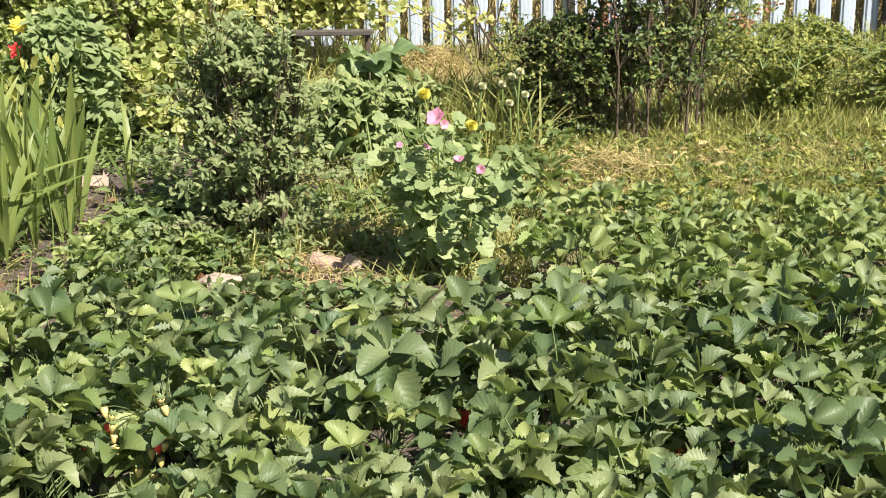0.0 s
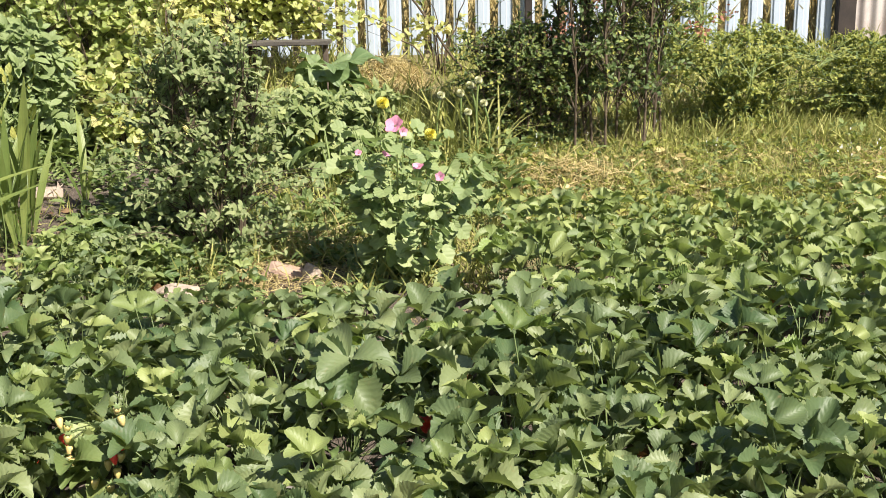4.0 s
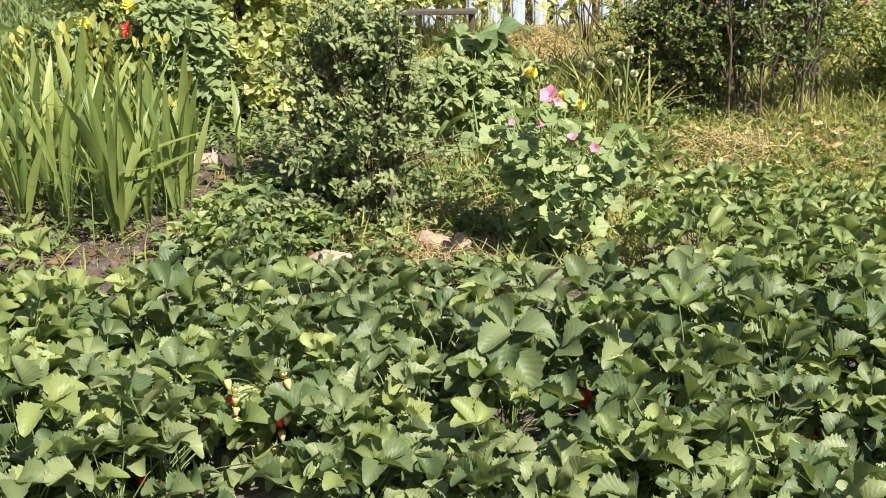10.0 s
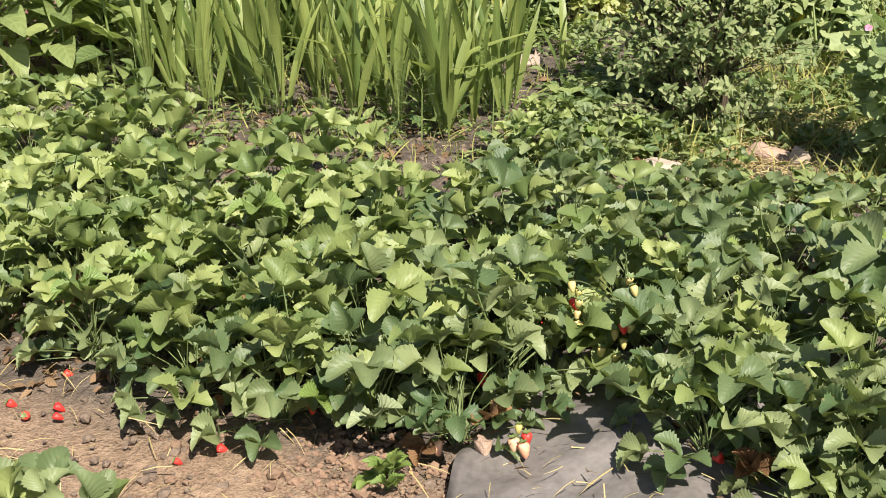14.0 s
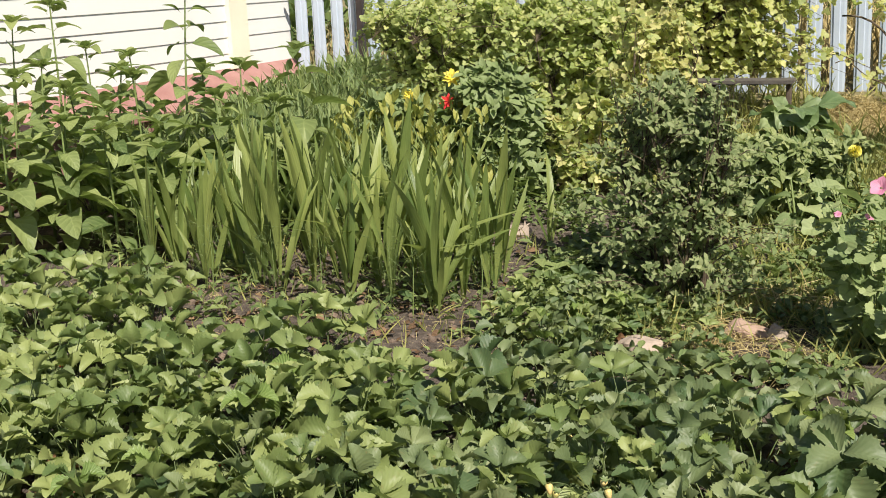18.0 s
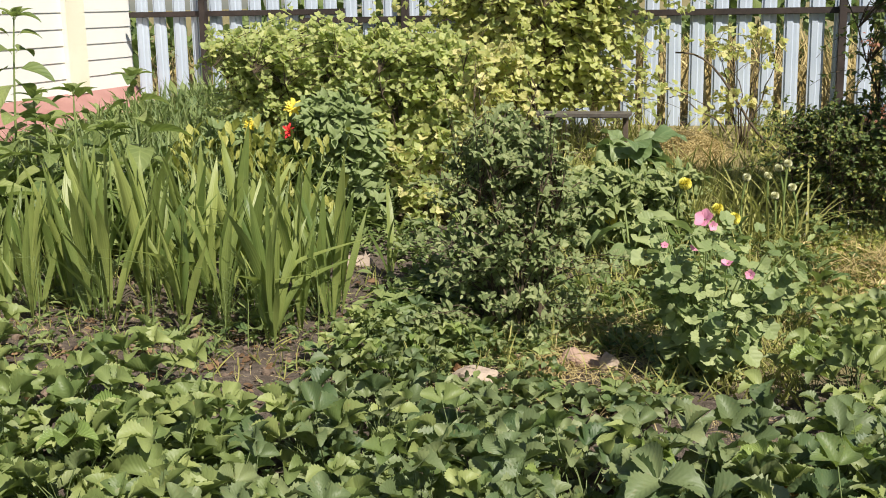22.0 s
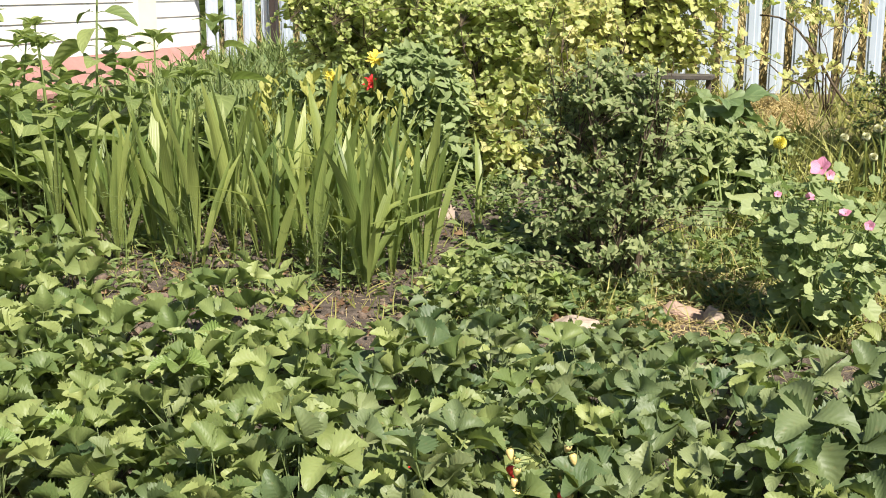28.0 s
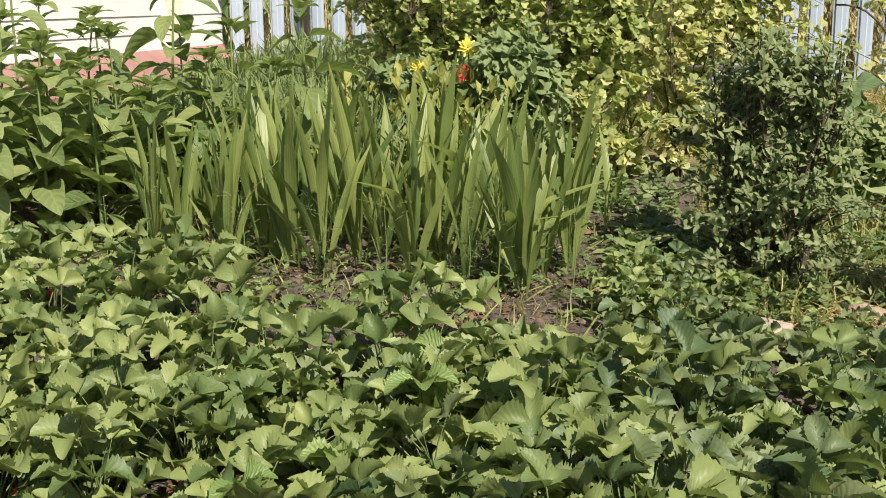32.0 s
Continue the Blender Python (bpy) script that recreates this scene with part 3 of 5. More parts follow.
YOUNG = [variant(LEAVES[k], M_STRAW_YELLOW) for k in (4, 9, 13)]
LIGHT_BACKLIT = [variant(me, M_STRAW_B) for me in LEAVES]
PALE = [variant(LEAVES[k], M_STRAW_PALE) for k in (1, 3, 6)]
DRY = [variant(LOW[k], M_STRAW_DRY) for k in (0, 1, 2)]
SPROUT = [variant(strawberry_leaf(0.03 + 0.02 * k, 0.06 - 0.009 * k, 0.062, -6 + 7 * k, "leaf"), M_STRAW_YELLOW) for k in range(5)]
BERRY_RED, BERRY_SMALL, BERRY_PALE = berry_mesh(0.034), berry_mesh(0.026), berry_mesh(0.024)
BERRY_RED.materials.append(M_BERRY)
BERRY_SMALL.materials.append(M_BERRY)
BERRY_PALE.materials.append(M_BERRY_PALE)
berry_big = berry_mesh(0.046)
berry_big.materials.append(M_BERRY)
CALYX = calyx_mesh(0.0105)
CALYX.materials.append(M_STALK)


def add_berry(parent, at, me, tilt):
    b = part("berry", me, None, parent, m=pose(*at, tilt, uni(-25, 25), uni(0, 360)))
    part("calyx", CALYX, None, b)


def strawberry_plant(x, y, s, leaves=15, red=0, pale=0, young=0.02, dry=0.035, pale_leaf=0.006):
    # At the left lighter leaf colour stands in for backlight; rear right is lightened likewise.
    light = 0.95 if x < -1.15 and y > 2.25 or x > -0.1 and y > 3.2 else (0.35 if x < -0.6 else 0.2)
    p = thing("strawberry_plant", (x, y, gz(x, y) - 0.004), "leafy green strawberry plant in the garden bed", "plant", "strawberry plants in the bed", rz=uni(0, 6.28), s=s)
    for i in range(leaves):
        q = (i + 0.5) / leaves
        k = min(17, int(q * 18))
        pick = RNG.random()
        me = LIGHT_BACKLIT[k] if RNG.random() < light else LEAVES[k]
        if pick < young:
            me = YOUNG[int(RNG.integers(3))]
        elif pick < young + pale_leaf:
            me = PALE[int(RNG.integers(3))]
        elif pick < young + pale_leaf + dry * (3 if y < 2.4 else 1) and q < 0.5:
            me = DRY[int(RNG.integers(3))]
        part("leaf", me, None, p, m=pose(uni(-0.02, 0.02), uni(-0.02, 0.02), 0, uni(-14, 14), uni(-14, 14), i * 137.5 + uni(-25, 25)) @ Matrix.Scale(uni(0.85, 1.15), 4))
    if 1.9 < y < 2.42 and s > 0.7:
        for i in range(14):
            part("leaf", LOW[i % 5], None, p, m=pose(0, 0, 0, 0, uni(-8, 8), i * 137.5 + uni(-20, 20)) @ Matrix.Scale(uni(0.85, 1.1), 4))
    for i in range(red + pale):
        a = uni(0, 6.28)
        r = uni(0.07, 0.15)
        me = BERRY_PALE if i >= red else (BERRY_RED if RNG.random() < 0.5 else BERRY_SMALL)
        add_berry(p, (r * math.cos(a), r * math.sin(a), uni(0.035, 0.09)), me, uni(-40, 40))
    return p


def in_bed(x, y):
    front = 2.26 if x > -0.45 else (2.27 if x > -0.75 else 2.2)
    back = 3.70 if x < -2.45 else 3.42 if x < -1.2 else (3.30 if x < -0.12 else (3.6 if x < 0.3 else 4.75))
    if not front < y < back:
        return False
    if -0.67 < x < -0.49 and y < 2.53:
        return False
    if (x + 0.66) ** 2 + (y - 3.28) ** 2 < 0.13 ** 2:
        return False
    if -0.7 < x < -0.42 and y < 2.66 or (x + 0.05) ** 2 + (y - 2.68) ** 2 < 0.16 ** 2 or (x - 0.11) ** 2 + (y - 2.66) ** 2 < 0.195 ** 2:
        return False
    if (x - 0.14) ** 2 + (y - 3.58) ** 2 < 0.22 ** 2 or (x - 0.1) ** 2 + (y - 4.0) ** 2 < 0.17 ** 2 or (x - 0.2) ** 2 + (y - 4.28) ** 2 < 0.2 ** 2:
        return False
    return True


step = 0.235
row = 0
yy = 2.12
while yy < 4.75:
    xx = -4.0 + (row % 2) * step / 2
    while xx < 2.6:
        x, y = xx + uni(-0.06, 0.06), yy + uni(-0.05, 0.05)
        if in_bed(x, y):
            small = x > -0.3 and y > 3.9
            strawberry_plant(x, y, uni(0.70, 0.90) if small else uni(0.80, 1.08), leaves=14 if small else ((24 if x < -1.5 else 18) if y < 2.9 else 16), red=int(RNG.random() < 0.3) + int(y < 2.5 and RNG.random() < 0.6), pale=int(RNG.random() < 0.2))
        xx += step
    yy += step * 0.9
    row += 1
for x, y in ((-0.78, 2.2), (-0.75, 2.4), (-1.15, 2.17), (-1.38, 2.19), (-0.95, 2.18), (-0.31, 2.24), (-0.05, 2.22), (0.2, 2.24), (0.45, 2.22), (-0.09, 2.12), (0.1, 2.1), (0.3, 2.09), (0.52, 2.1)):
    strawberry_plant(x, y, uni(0.85, 1.0), 17, 1, 1)
strawberry_plant(-0.36, 2.42, 1.0, 16, 1, 1)
runner = strawberry_plant(-0.84, 2.0, 0.62, 0)
for k in range(11):
    part("leaf", SPROUT[k % 5], None, runner, m=pose(0, 0, 0, 0, 0, k * 137.5) @ Matrix.Scale(uni(0.75, 1.0), 4))
for x, y, s in ((-1.2, 3.85, 0.62), (-1.02, 3.78, 0.66), (-1.1, 4.02, 0.6), (-0.95, 3.98, 0.55), (-1.22, 4.12, 0.6), (-0.98, 4.2, 0.6), (-1.12, 4.3, 0.6), (-0.55, 3.95, 0.5), (-0.85, 4.28, 0.5)):
    strawberry_plant(x, y, s, 13, young=0.1)


def hanging_berry(plant, at, me, thick=0.0013):
    """A berry at a place in the world, on a stalk that arches from the plant's foot."""
    inv = Matrix.Rotation(-plant.rotation_euler.z, 4, "Z")
    p = inv @ (Vector(at) - plant.location)
    t = np.linspace(0, 1, 7)[:, None]
    line = np.array(p)[None] * t
    line[:, 2] += 0.05 * np.sin(np.pi * t[:, 0])
    v, f, u = tube(line, thick, 4)
    part("berry_stalk", np_mesh("berry_stalk", v, f, u), M_STALK, plant)
    add_berry(plant, p, me, uni(-20, 20))


cluster = strawberry_plant(-0.58, 2.70, 1.0, 14)
for k in range(22):
    hanging_berry(cluster, (-0.560 + uni(-0.08, 0.08), 2.43 + uni(-0.03, 0.03), 0.115 + uni(-0.10, 0.085)), BERRY_SMALL if k in (3, 7, 12) else BERRY_PALE)
big = strawberry_plant(0.20, 3.02, 1.0, 12)
hanging_berry(big, (0.108, 2.73, 0.050), berry_big)
rosette = strawberry_plant(-0.055, 2.74, 1.0, 4, young=0.0)
rosette.rotation_euler.z = 0.0
for k in range(16):
    part("leaf", LOW[k % 5], None, rosette, m=pose(0, -0.03, 0.02, 0, uni(-8, 8), k * 137.5) @ Matrix.Scale(uni(0.9, 1.2), 4))
for k in range(3):
    pieces = [transform(leaflet(uni(0.092, 0.108), uni(0.068, 0.080), uni(0.4, 0.7), uni(0.4, 1.0)), pose(0, 0, 0, 0, 0, 15 + 40 * k + turn + uni(-10, 10)) @ pose(0, 0.004, 0, uni(14, 34) - 12 * k, uni(-18, 18), 0)) for turn in (0, 120, 240)]
    big_leaf = np_mesh("leaf", *join_arrays(pieces))
    part("leaf", big_leaf, M_STRAW, rosette, "large strawberry leaf of a raised rosette", m=pose(0.0, -0.035 - 0.006 * k, 0.275 - 0.022 * k, 30, -6, 0))
    part("leaf_stalk", np_mesh("leaf_stalk", *tube([(0, 0, 0), (0.01 * k, 0, 0.13), (0.0, -0.035, 0.275 - 0.022 * k)], 0.0025, 5)), M_STALK, rosette)
strawberry_plant(-0.06, 2.56, 0.66, 14)
BERRY_PINK = berry_mesh(0.030)
BERRY_PINK.materials.append(M_BERRY_PINK)
for x, y, me, size in ((-1.69, 2.01, BERRY_RED, 0.85), (-1.66, 2.07, BERRY_RED, 0.8), (-1.77, 2.05, BERRY_RED, 0.8), (-1.63, 2.03, BERRY_RED, 0.7), (-1.27, 1.95, BERRY_RED, 0.6), (-1.22, 2.02, BERRY_RED, 0.8), (-1.74, 2.2, BERRY_RED, 0.8), (0.06, 2.12, BERRY_RED, 0.7)):
    fallen = tagged(new("strawberry", me), "ripe red strawberry lying at the bed edge", "strawberry", "fallen strawberries")
    fallen.matrix_basis = pose(x, y, gz(x, y) + 0.015, uni(40, 65), 0, uni(-70, 70)) @ Matrix.Scale(size, 4)
    part("calyx", CALYX, None, fallen)
for x, y, me, size in ((-0.785, 2.10, BERRY_PINK, 1.0), (-0.648, 2.15, BERRY_PINK, 1.0), (-0.625, 2.14, BERRY_PINK, 0.95), (-0.63, 2.175, BERRY_RED, 0.8), (-0.224, 2.215, BERRY_PINK, 1.15), (-0.245, 2.21, BERRY_PALE, 0.9), (-0.051, 2.19, BERRY_PINK, 1.1)):
    fallen = tagged(new("strawberry", me), "pale pink unripe strawberry leaning at the bed edge", "strawberry", "unripe strawberries")
    fallen.matrix_basis = pose(x, y, gz(x, y) + 0.060, uni(-16, 16), uni(-16, 16), uni(0, 360)) @ Matrix.Scale(size * 1.15, 4)
    part("calyx", CALYX, None, fallen)
for x, y, s in ((-1.24, 1.50, 0.85), (-1.06, 1.49, 0.8), (-1.42, 1.46, 0.85)):
    strawberry_plant(x, y, s, 12, young=0.0)


# ---- gladioli ----
GLAD = []
for k in range(14):
    v, f, u = blade(0.70, uni(0.044, 0.062), sword, 16, 5, uni(0.1, 0.45), (-0.5, -0.15, 0.05, 0.2, 0.45, 0.8, 1.4)[k % 7] + uni(-0.08, 0.08), twist=uni(-0.7, 0.7), wave=0.004)
    v[:, 0] += uni(0.0, 0.15) * 0.7 * (v[:, 1] / 0.7) ** 2
    if k in (6, 13):
        over = np.clip(v[:, 1] - 0.36, 0, 1)
        v[:, 2] -= over * 0.9
        v[:, 1] -= over * 0.55
    me = np_mesh("blade", v, f, u)
    me.materials.append(M_GLAD)
    GLAD.append(me)


def gladiolus(x, y, s, blades=7):
    """A flat fan of sword leaves: the inner ones tall and upright, the outer ones shorter and leaning out."""
    g = thing("gladiolus", (x, y, gz(x, y) - 0.01), "gladiolus with upright green sword leaves", "plant", "gladioli in the flower bed", rz=uni(-1.1, 1.1), s=s)
    for i in range(blades):
        side = -1 if i % 2 else 1
        out = i / blades
        lean = side * (2 + 27 * out ** 1.4) + uni(-8, 8)
        ln = 1.08 - 0.45 * out ** 1.4 + uni(-0.16, 0.06)
        pick = int(RNG.integers(6)) + 7 * int(RNG.integers(2)) if RNG.random() < 0.93 else (6, 13)[int(RNG.integers(2))]
        m = pose(side * 0.0035 * i, uni(-0.008, 0.008), 0.012 * (blades - i), uni(-6, 6), 0.55 * lean, 0) @ pose(0, 0, 0, 90, 0, 0) @ pose(0, 0, 0, 0, uni(-50, 50) + (0 if lean > 0 else 180), 0) @ Matrix.Scale(ln, 4)
        part("blade", GLAD[pick], None, g, m=m)


for x, y in ((-2.67, 4.23), (-2.56, 4.3), (-2.38, 4.2), (-2.16, 4.26), (-2.27, 4.12), (-1.95, 4.08), (-1.76, 4.09), (-1.53, 4.03), (-1.45, 4.35), (-1.66, 4.25), (-1.84, 4.43), (-1.47, 4.5), (-1.6, 4.6), (-2.05, 4.5), (-2.3, 4.52), (-2.55, 4.6), (-2.75, 4.5), (-2.9, 4.4), (-1.75, 4.78), (-2.0, 4.8), (-2.25, 4.8), (-2.5, 4.9), (-2.8, 4.8), (-1.56, 4.12), (-2.62, 4.12), (-2.45, 4.42), (-2.12, 4.38), (-1.9, 4.28), (-1.7, 4.5), (-2.9, 4.6), (-2.7, 4.7), (-1.5, 4.22), (-2.38, 4.65), (-1.9, 4.62), (-2.95, 4.25)):
    gladiolus(x + uni(-0.03, 0.03), y, uni(0.66, 0.86), int(RNG.integers(8, 11)))
gladiolus(-1.40, 4.95, 0.55, 4)

# ---- tall plants with ovate leaves ----
OV = []
for k in range(6):
    b = blade(0.19, uni(0.095, 0.130), ovate, 9, 5, uni(0.2, 0.5), uni(0.3, 1.0), wave=0.012)
    st = tube([(0, -0.035, -0.01), (0, -0.01, 0), (0, 0.01, 0)], 0.002, 4)
    v, f, u = join_arrays([transform(b, pose(0, 0, 0)), st])
    me = np_mesh("leaf", v, f, u)
    me.materials.append(M_SUNF)
    OV.append(me)


def tall_plant(x, y, h, s=1.0):
    p = thing("sunflower_plant", (x, y, gz(x, y) - 0.01), "tall leafy green sunflower plant not yet in bloom", "plant", "tall plants beside the house", rz=uni(0, 6.28))
    t = np.linspace(0, 1, 9)
    bx, by = uni(-0.06, 0.06), uni(-0.06, 0.06)
    line = np.stack([bx * t ** 2, by * t ** 2, h * t], 1)
    v, f, u = tube(line, np.linspace(0.0085, 0.0035, 9), 6)
    part("stem", np_mesh("stem", v, f, u), M_STEM, p)
    z, k = 0.12, 0
    while z < h - 0.02:
        q = z / h
        size = s * (0.75 + 0.45 * math.sin(math.pi * min(1, q * 1.05))) * (1.0 if q < 0.6 else 1.0 - 0.5 * (q - 0.6))
        for side in (0, 180):
            a = k * 90 + side + uni(-20, 20)
            c = (bx * q * q, by * q * q, z)
            m = pose(*c, 0, 0, a) @ pose(0, 0.045 * size, 0.01, uni(-26, 18) + 45 * max(0, q - 0.8) / 0.2, uni(-24, 24), 0) @ Matrix.Scale(max(0.3, size) * uni(0.62, 1.12), 4)
            part("leaf", OV[int(RNG.integers(6))], None, p, m=m)
        z += 0.062 if q < 0.6 else 0.078
        k += 1
    for i in range(7):
        m = pose(bx, by, h - 0.01, 0, 0, i * 137.5) @ pose(0, 0.012, 0, 14 + 9 * i, 0, 0) @ Matrix.Scale(s * (0.66 - 0.05 * i), 4)
        part("leaf", OV[i % 6], None, p, m=m)


for x, y, h in ((-3.65, 4.2, 0.72), (-3.45, 4.36, 0.66), (-3.30, 4.48, 0.62), (-3.55, 4.45, 0.8), (-3.72, 4.35, 0.86), (-3.9, 4.25, 0.8), (-4.05, 4.45, 0.9), (-3.1, 4.62, 0.6), (-3.2, 4.75, 0.7), (-3.42, 4.7, 0.78), (-3.65, 4.75, 0.85), (-3.9, 4.75, 1.0), (-4.2, 4.9, 1.05), (-3.98, 5.0, 1.12), (-3.7, 5.05, 0.92), (-3.5, 5.0, 0.9), (-3.26, 5.02, 1.15), (-3.05, 5.0, 0.78), (-2.85, 5.15, 0.72), (-3.08, 5.25, 0.9), (-2.75, 5.3, 0.98), (-3.4, 5.4, 0.85), (-3.8, 5.4, 0.95), (-4.1, 5.4, 1.0), (-4.1, 4.1, 0.85), (-4.3, 4.4, 0.95), (-3.95, 3.9, 0.7)):
    tall_plant(x, y, h if h > 1.04 or y < 4.6 else h * 0.86, 0.95)


# ---- shrubs ----
def shrub(name, at, h, rx, ry, label, category, templates, stems=9, twigs=60, per=14, size=0.05, low=0.1, bark=M_BARK, shell=0.55, droop=0.2, stem_r=0.007, group="", lean=(0.0, 0.0), cone=0.0, base_r=0.04, shoots=0, face=1.0):
    """Stems from the ground, twigs off them to an uneven round outline, and leaves along the twigs. templates: (share, template, material)."""
    ob = thing(name, (at[0], at[1], gz(*at) - 0.01), label, category, group)
    lines = []
    for i in range(stems):
        a = i * 2.4 + uni(-0.4, 0.4)
        out = uni(0.25, 0.85) * (1 - 0.65 * cone)
        hh = h * uni(0.7, 0.98) * (1 - 0.25 * out)
        t = np.linspace(0, 1, 8)[:, None]
        end = np.array([[math.cos(a) * rx * out + lean[0], math.sin(a) * ry * out + lean[1], hh]])
        base = np.array([[math.cos(a) * base_r * uni(0.3, 1), math.sin(a) * base_r * uni(0.3, 1), 0.0]])
        line = base + (end - base) * np.concatenate([t ** 1.5, t ** 1.5, t], 1) + RNG.normal(0, 0.012, (8, 3)) * t
        lines.append(line)
        v, f, u = tube(line, np.linspace(stem_r, stem_r * 0.35, 8), 6)
        part("stem", np_mesh("stem", v, f, u), bark, ob)
    twig_pieces, at_all, along_all, up_all = [], [], [], []
    for i in range(twigs):
        q = low + (1 - low) * uni(0, 1) ** 0.85
        a = uni(0, 6.283)
        wide = max(0.12, 1 - abs((q - 0.42) / 0.62) ** 2.4)
        wide *= 1 - cone * q ** 1.5
        d = np.array([math.cos(a), math.sin(a), 0.6 * q])
        r = uni(shell, 1.0) * wide ** 0.5 * (0.88 + 0.8 * noise.noise(Vector((d[0] * 1.8 + at[0], d[1] * 1.8 + at[1], q * 4.0))))
        end = np.array([d[0] * rx * r + lean[0] * q, d[1] * ry * r + lean[1] * q, h * q * (0.93 + 0.14 * uni(0, 1))])
        line = min((lines[int(RNG.integers(stems))] for _ in range(3)), key=lambda l: float(np.hypot(*(l[4] - end)[:2])))
        below = [p for p in line if p[2] < end[2] - 0.03 * h]
        start = below[-1] if below else line[0]
        t = np.linspace(0, 1, 5)[:, None]
        tw = start + (end - start) * t
        tw[:, 2] += 0.06 * h * np.sin(np.pi * t[:, 0]) - droop * 0.1 * h * t[:, 0] ** 2
        twig_pieces.append(tube(tw, np.linspace(stem_r * 0.35, 0.001, 5), 4))
        q = RNG.uniform(0.25, 1.02, per)
        pos = start + (end - start) * q[:, None]
        pos[:, 2] += 0.06 * h * np.sin(np.pi * q) - droop * 0.1 * h * q ** 2
        ax = (end - start) / (np.linalg.norm(end - start) + 1e-6)
        al = ax * 0.55 + RNG.normal(0, 0.75, (per, 3))
        al[:, 2] -= droop
        at_all.append(pos)
        along_all.append(al)
        up_all.append(np.array([0, 0, 0.45]) + RNG.normal(0, 0.5, (per, 3)) + d * [0.5, 0.5, 0.2] + np.array(SUN_DIR) * face)
    for i in range(shoots):
        line = lines[int(RNG.integers(stems))]
        start = line[int(RNG.integers(4, 8))]
        end = start + np.array([start[0] * uni(0.0, 0.35), start[1] * uni(0.0, 0.35), h * uni(0.14, 0.34)])
        t = np.linspace(0, 1, 5)[:, None]
        twig_pieces.append(tube(start + (end - start) * t, np.linspace(stem_r * 0.4, 0.001, 5), 4))
        q = RNG.uniform(0.0, 1.0, per)
        at_all.append(start + (end - start) * q[:, None])
        along_all.append(RNG.normal(0, 0.8, (per, 3)) + np.array([0, 0, 0.35]))
        up_all.append(np.array([0, 0, 0.8]) + RNG.normal(0, 0.4, (per, 3)) + np.array(SUN_DIR) * 0.6)
    v, f, u = join_arrays(twig_pieces)
    part("twig_mass", np_mesh("twig_mass", v, f, u), bark, ob, kind="stuff")
    P, A, U = np.concatenate(at_all), np.concatenate(along_all), np.concatenate(up_all)
    pick = RNG.random(len(P))
    acc = 0.0
    for n, (share, template, mat) in enumerate(templates):
        m = (pick >= acc) & (pick < acc + share)
        acc += share
        if m.any():
            me = leaf_field("crown", template, P[m], A[m], U[m], size * RNG.uniform(0.65, 1.2, int(m.sum())))
            part("crown", me, mat, ob, kind="stuff")
    return ob


OVAL_T, LOBE_T, SMALL_T = simple_leaf(0.5, 0.35, 0.5, oval, 4), lobed_leaf(1.0, 3, 0.34, 0.3, 1.3), simple_leaf(0.6, 0.3, 0.3, oval, 4)
shrub("honeysuckle_bush", (-0.79, 4.60), 0.83, 0.54, 0.44, "green edible honeysuckle bush with small oval leaves", "bush", [(1.0, OVAL_T, M_HONEY)], 14, 480, 17, 0.033, 0.05, M_BARK, 0.15, -0.4, cone=0.60, base_r=0.12, shoots=70, face=1.7)
shrub("currant_bush", (-2.4, 6.45), 0.98, 0.76, 0.38, "leafy green currant bush near the fence", "bush", [(0.8, LOBE_T, M_CURRANT), (0.2, LOBE_T, M_CURRANT_LIME)], 12, 760, 13, 0.052, 0.04, M_BARK, 0.4, 0.25, shoots=60, face=2.2)
shrub("currant_bush", (-1.75, 6.5), 0.95, 0.5, 0.34, "leafy green currant bush beside the bench", "bush", [(0.75, LOBE_T, M_CURRANT), (0.25, LOBE_T, M_CURRANT_LIME)], 10, 320, 13, 0.054, 0.36, M_BARK, 0.4, 0.3, shoots=30, face=2.2)
shrub("viburnum_bush", (-1.25, 7.7), 1.85, 1.0, 0.32, "tall lime green viburnum bush by the fence", "bush", [(0.70, LOBE_T, M_CURRANT_LIME), (0.18, LOBE_T, M_CURRANT), (0.12, LOBE_T, M_CURRANT_YELLOW)], 12, 1150, 14, 0.070, 0.2, M_BARK, 0.35, 0.7, 0.010, shoots=30, face=2.6)
shrub("gooseberry_bush", (-1.2, 6.05), 0.92, 0.32, 0.28, "yellowing currant bush with pale scorched leaves", "bush", [(0.42, LOBE_T, M_CURRANT_YELLOW), (0.38, LOBE_T, M_CURRANT_LIME), (0.2, LOBE_T, M_CURRANT)], 9, 140, 12, 0.055, 0.1, M_BARK, 0.3, 0.3)
shrub("gooseberry_bush", (-1.5, 5.9), 0.48, 0.34, 0.28, "low currant bush with yellow-green leaves", "bush", [(0.25, LOBE_T, M_CURRANT_YELLOW), (0.3, LOBE_T, M_CURRANT_LIME), (0.45, LOBE_T, M_CURRANT)], 7, 64, 12, 0.06, 0.03, M_BARK, 0.35, 0.3)
sapling = shrub("currant_sapling", (-0.02, 7.9), 0.78, 0.36, 0.2, "young currant with sparse yellow-green leaves", "bush", [(0.5, LOBE_T, M_CURRANT_LIME), (0.5, LOBE_T, M_CURRANT_YELLOW)], 6, 40, 8, 0.058, 0.25, M_BARK, 0.45, 0.3)
rose = shrub("rose_bush", (0.9, 6.2), 1.75, 0.55, 0.45, "tall dark green rose bush with thin reddish stems", "bush", [(0.9, SMALL_T, M_ROSE), (0.1, SMALL_T, M_SHRUB)], 11, 980, 14, 0.030, 0.12, M_BARK, 0.15, 0.2, 0.0075, base_r=0.3, shoots=18)
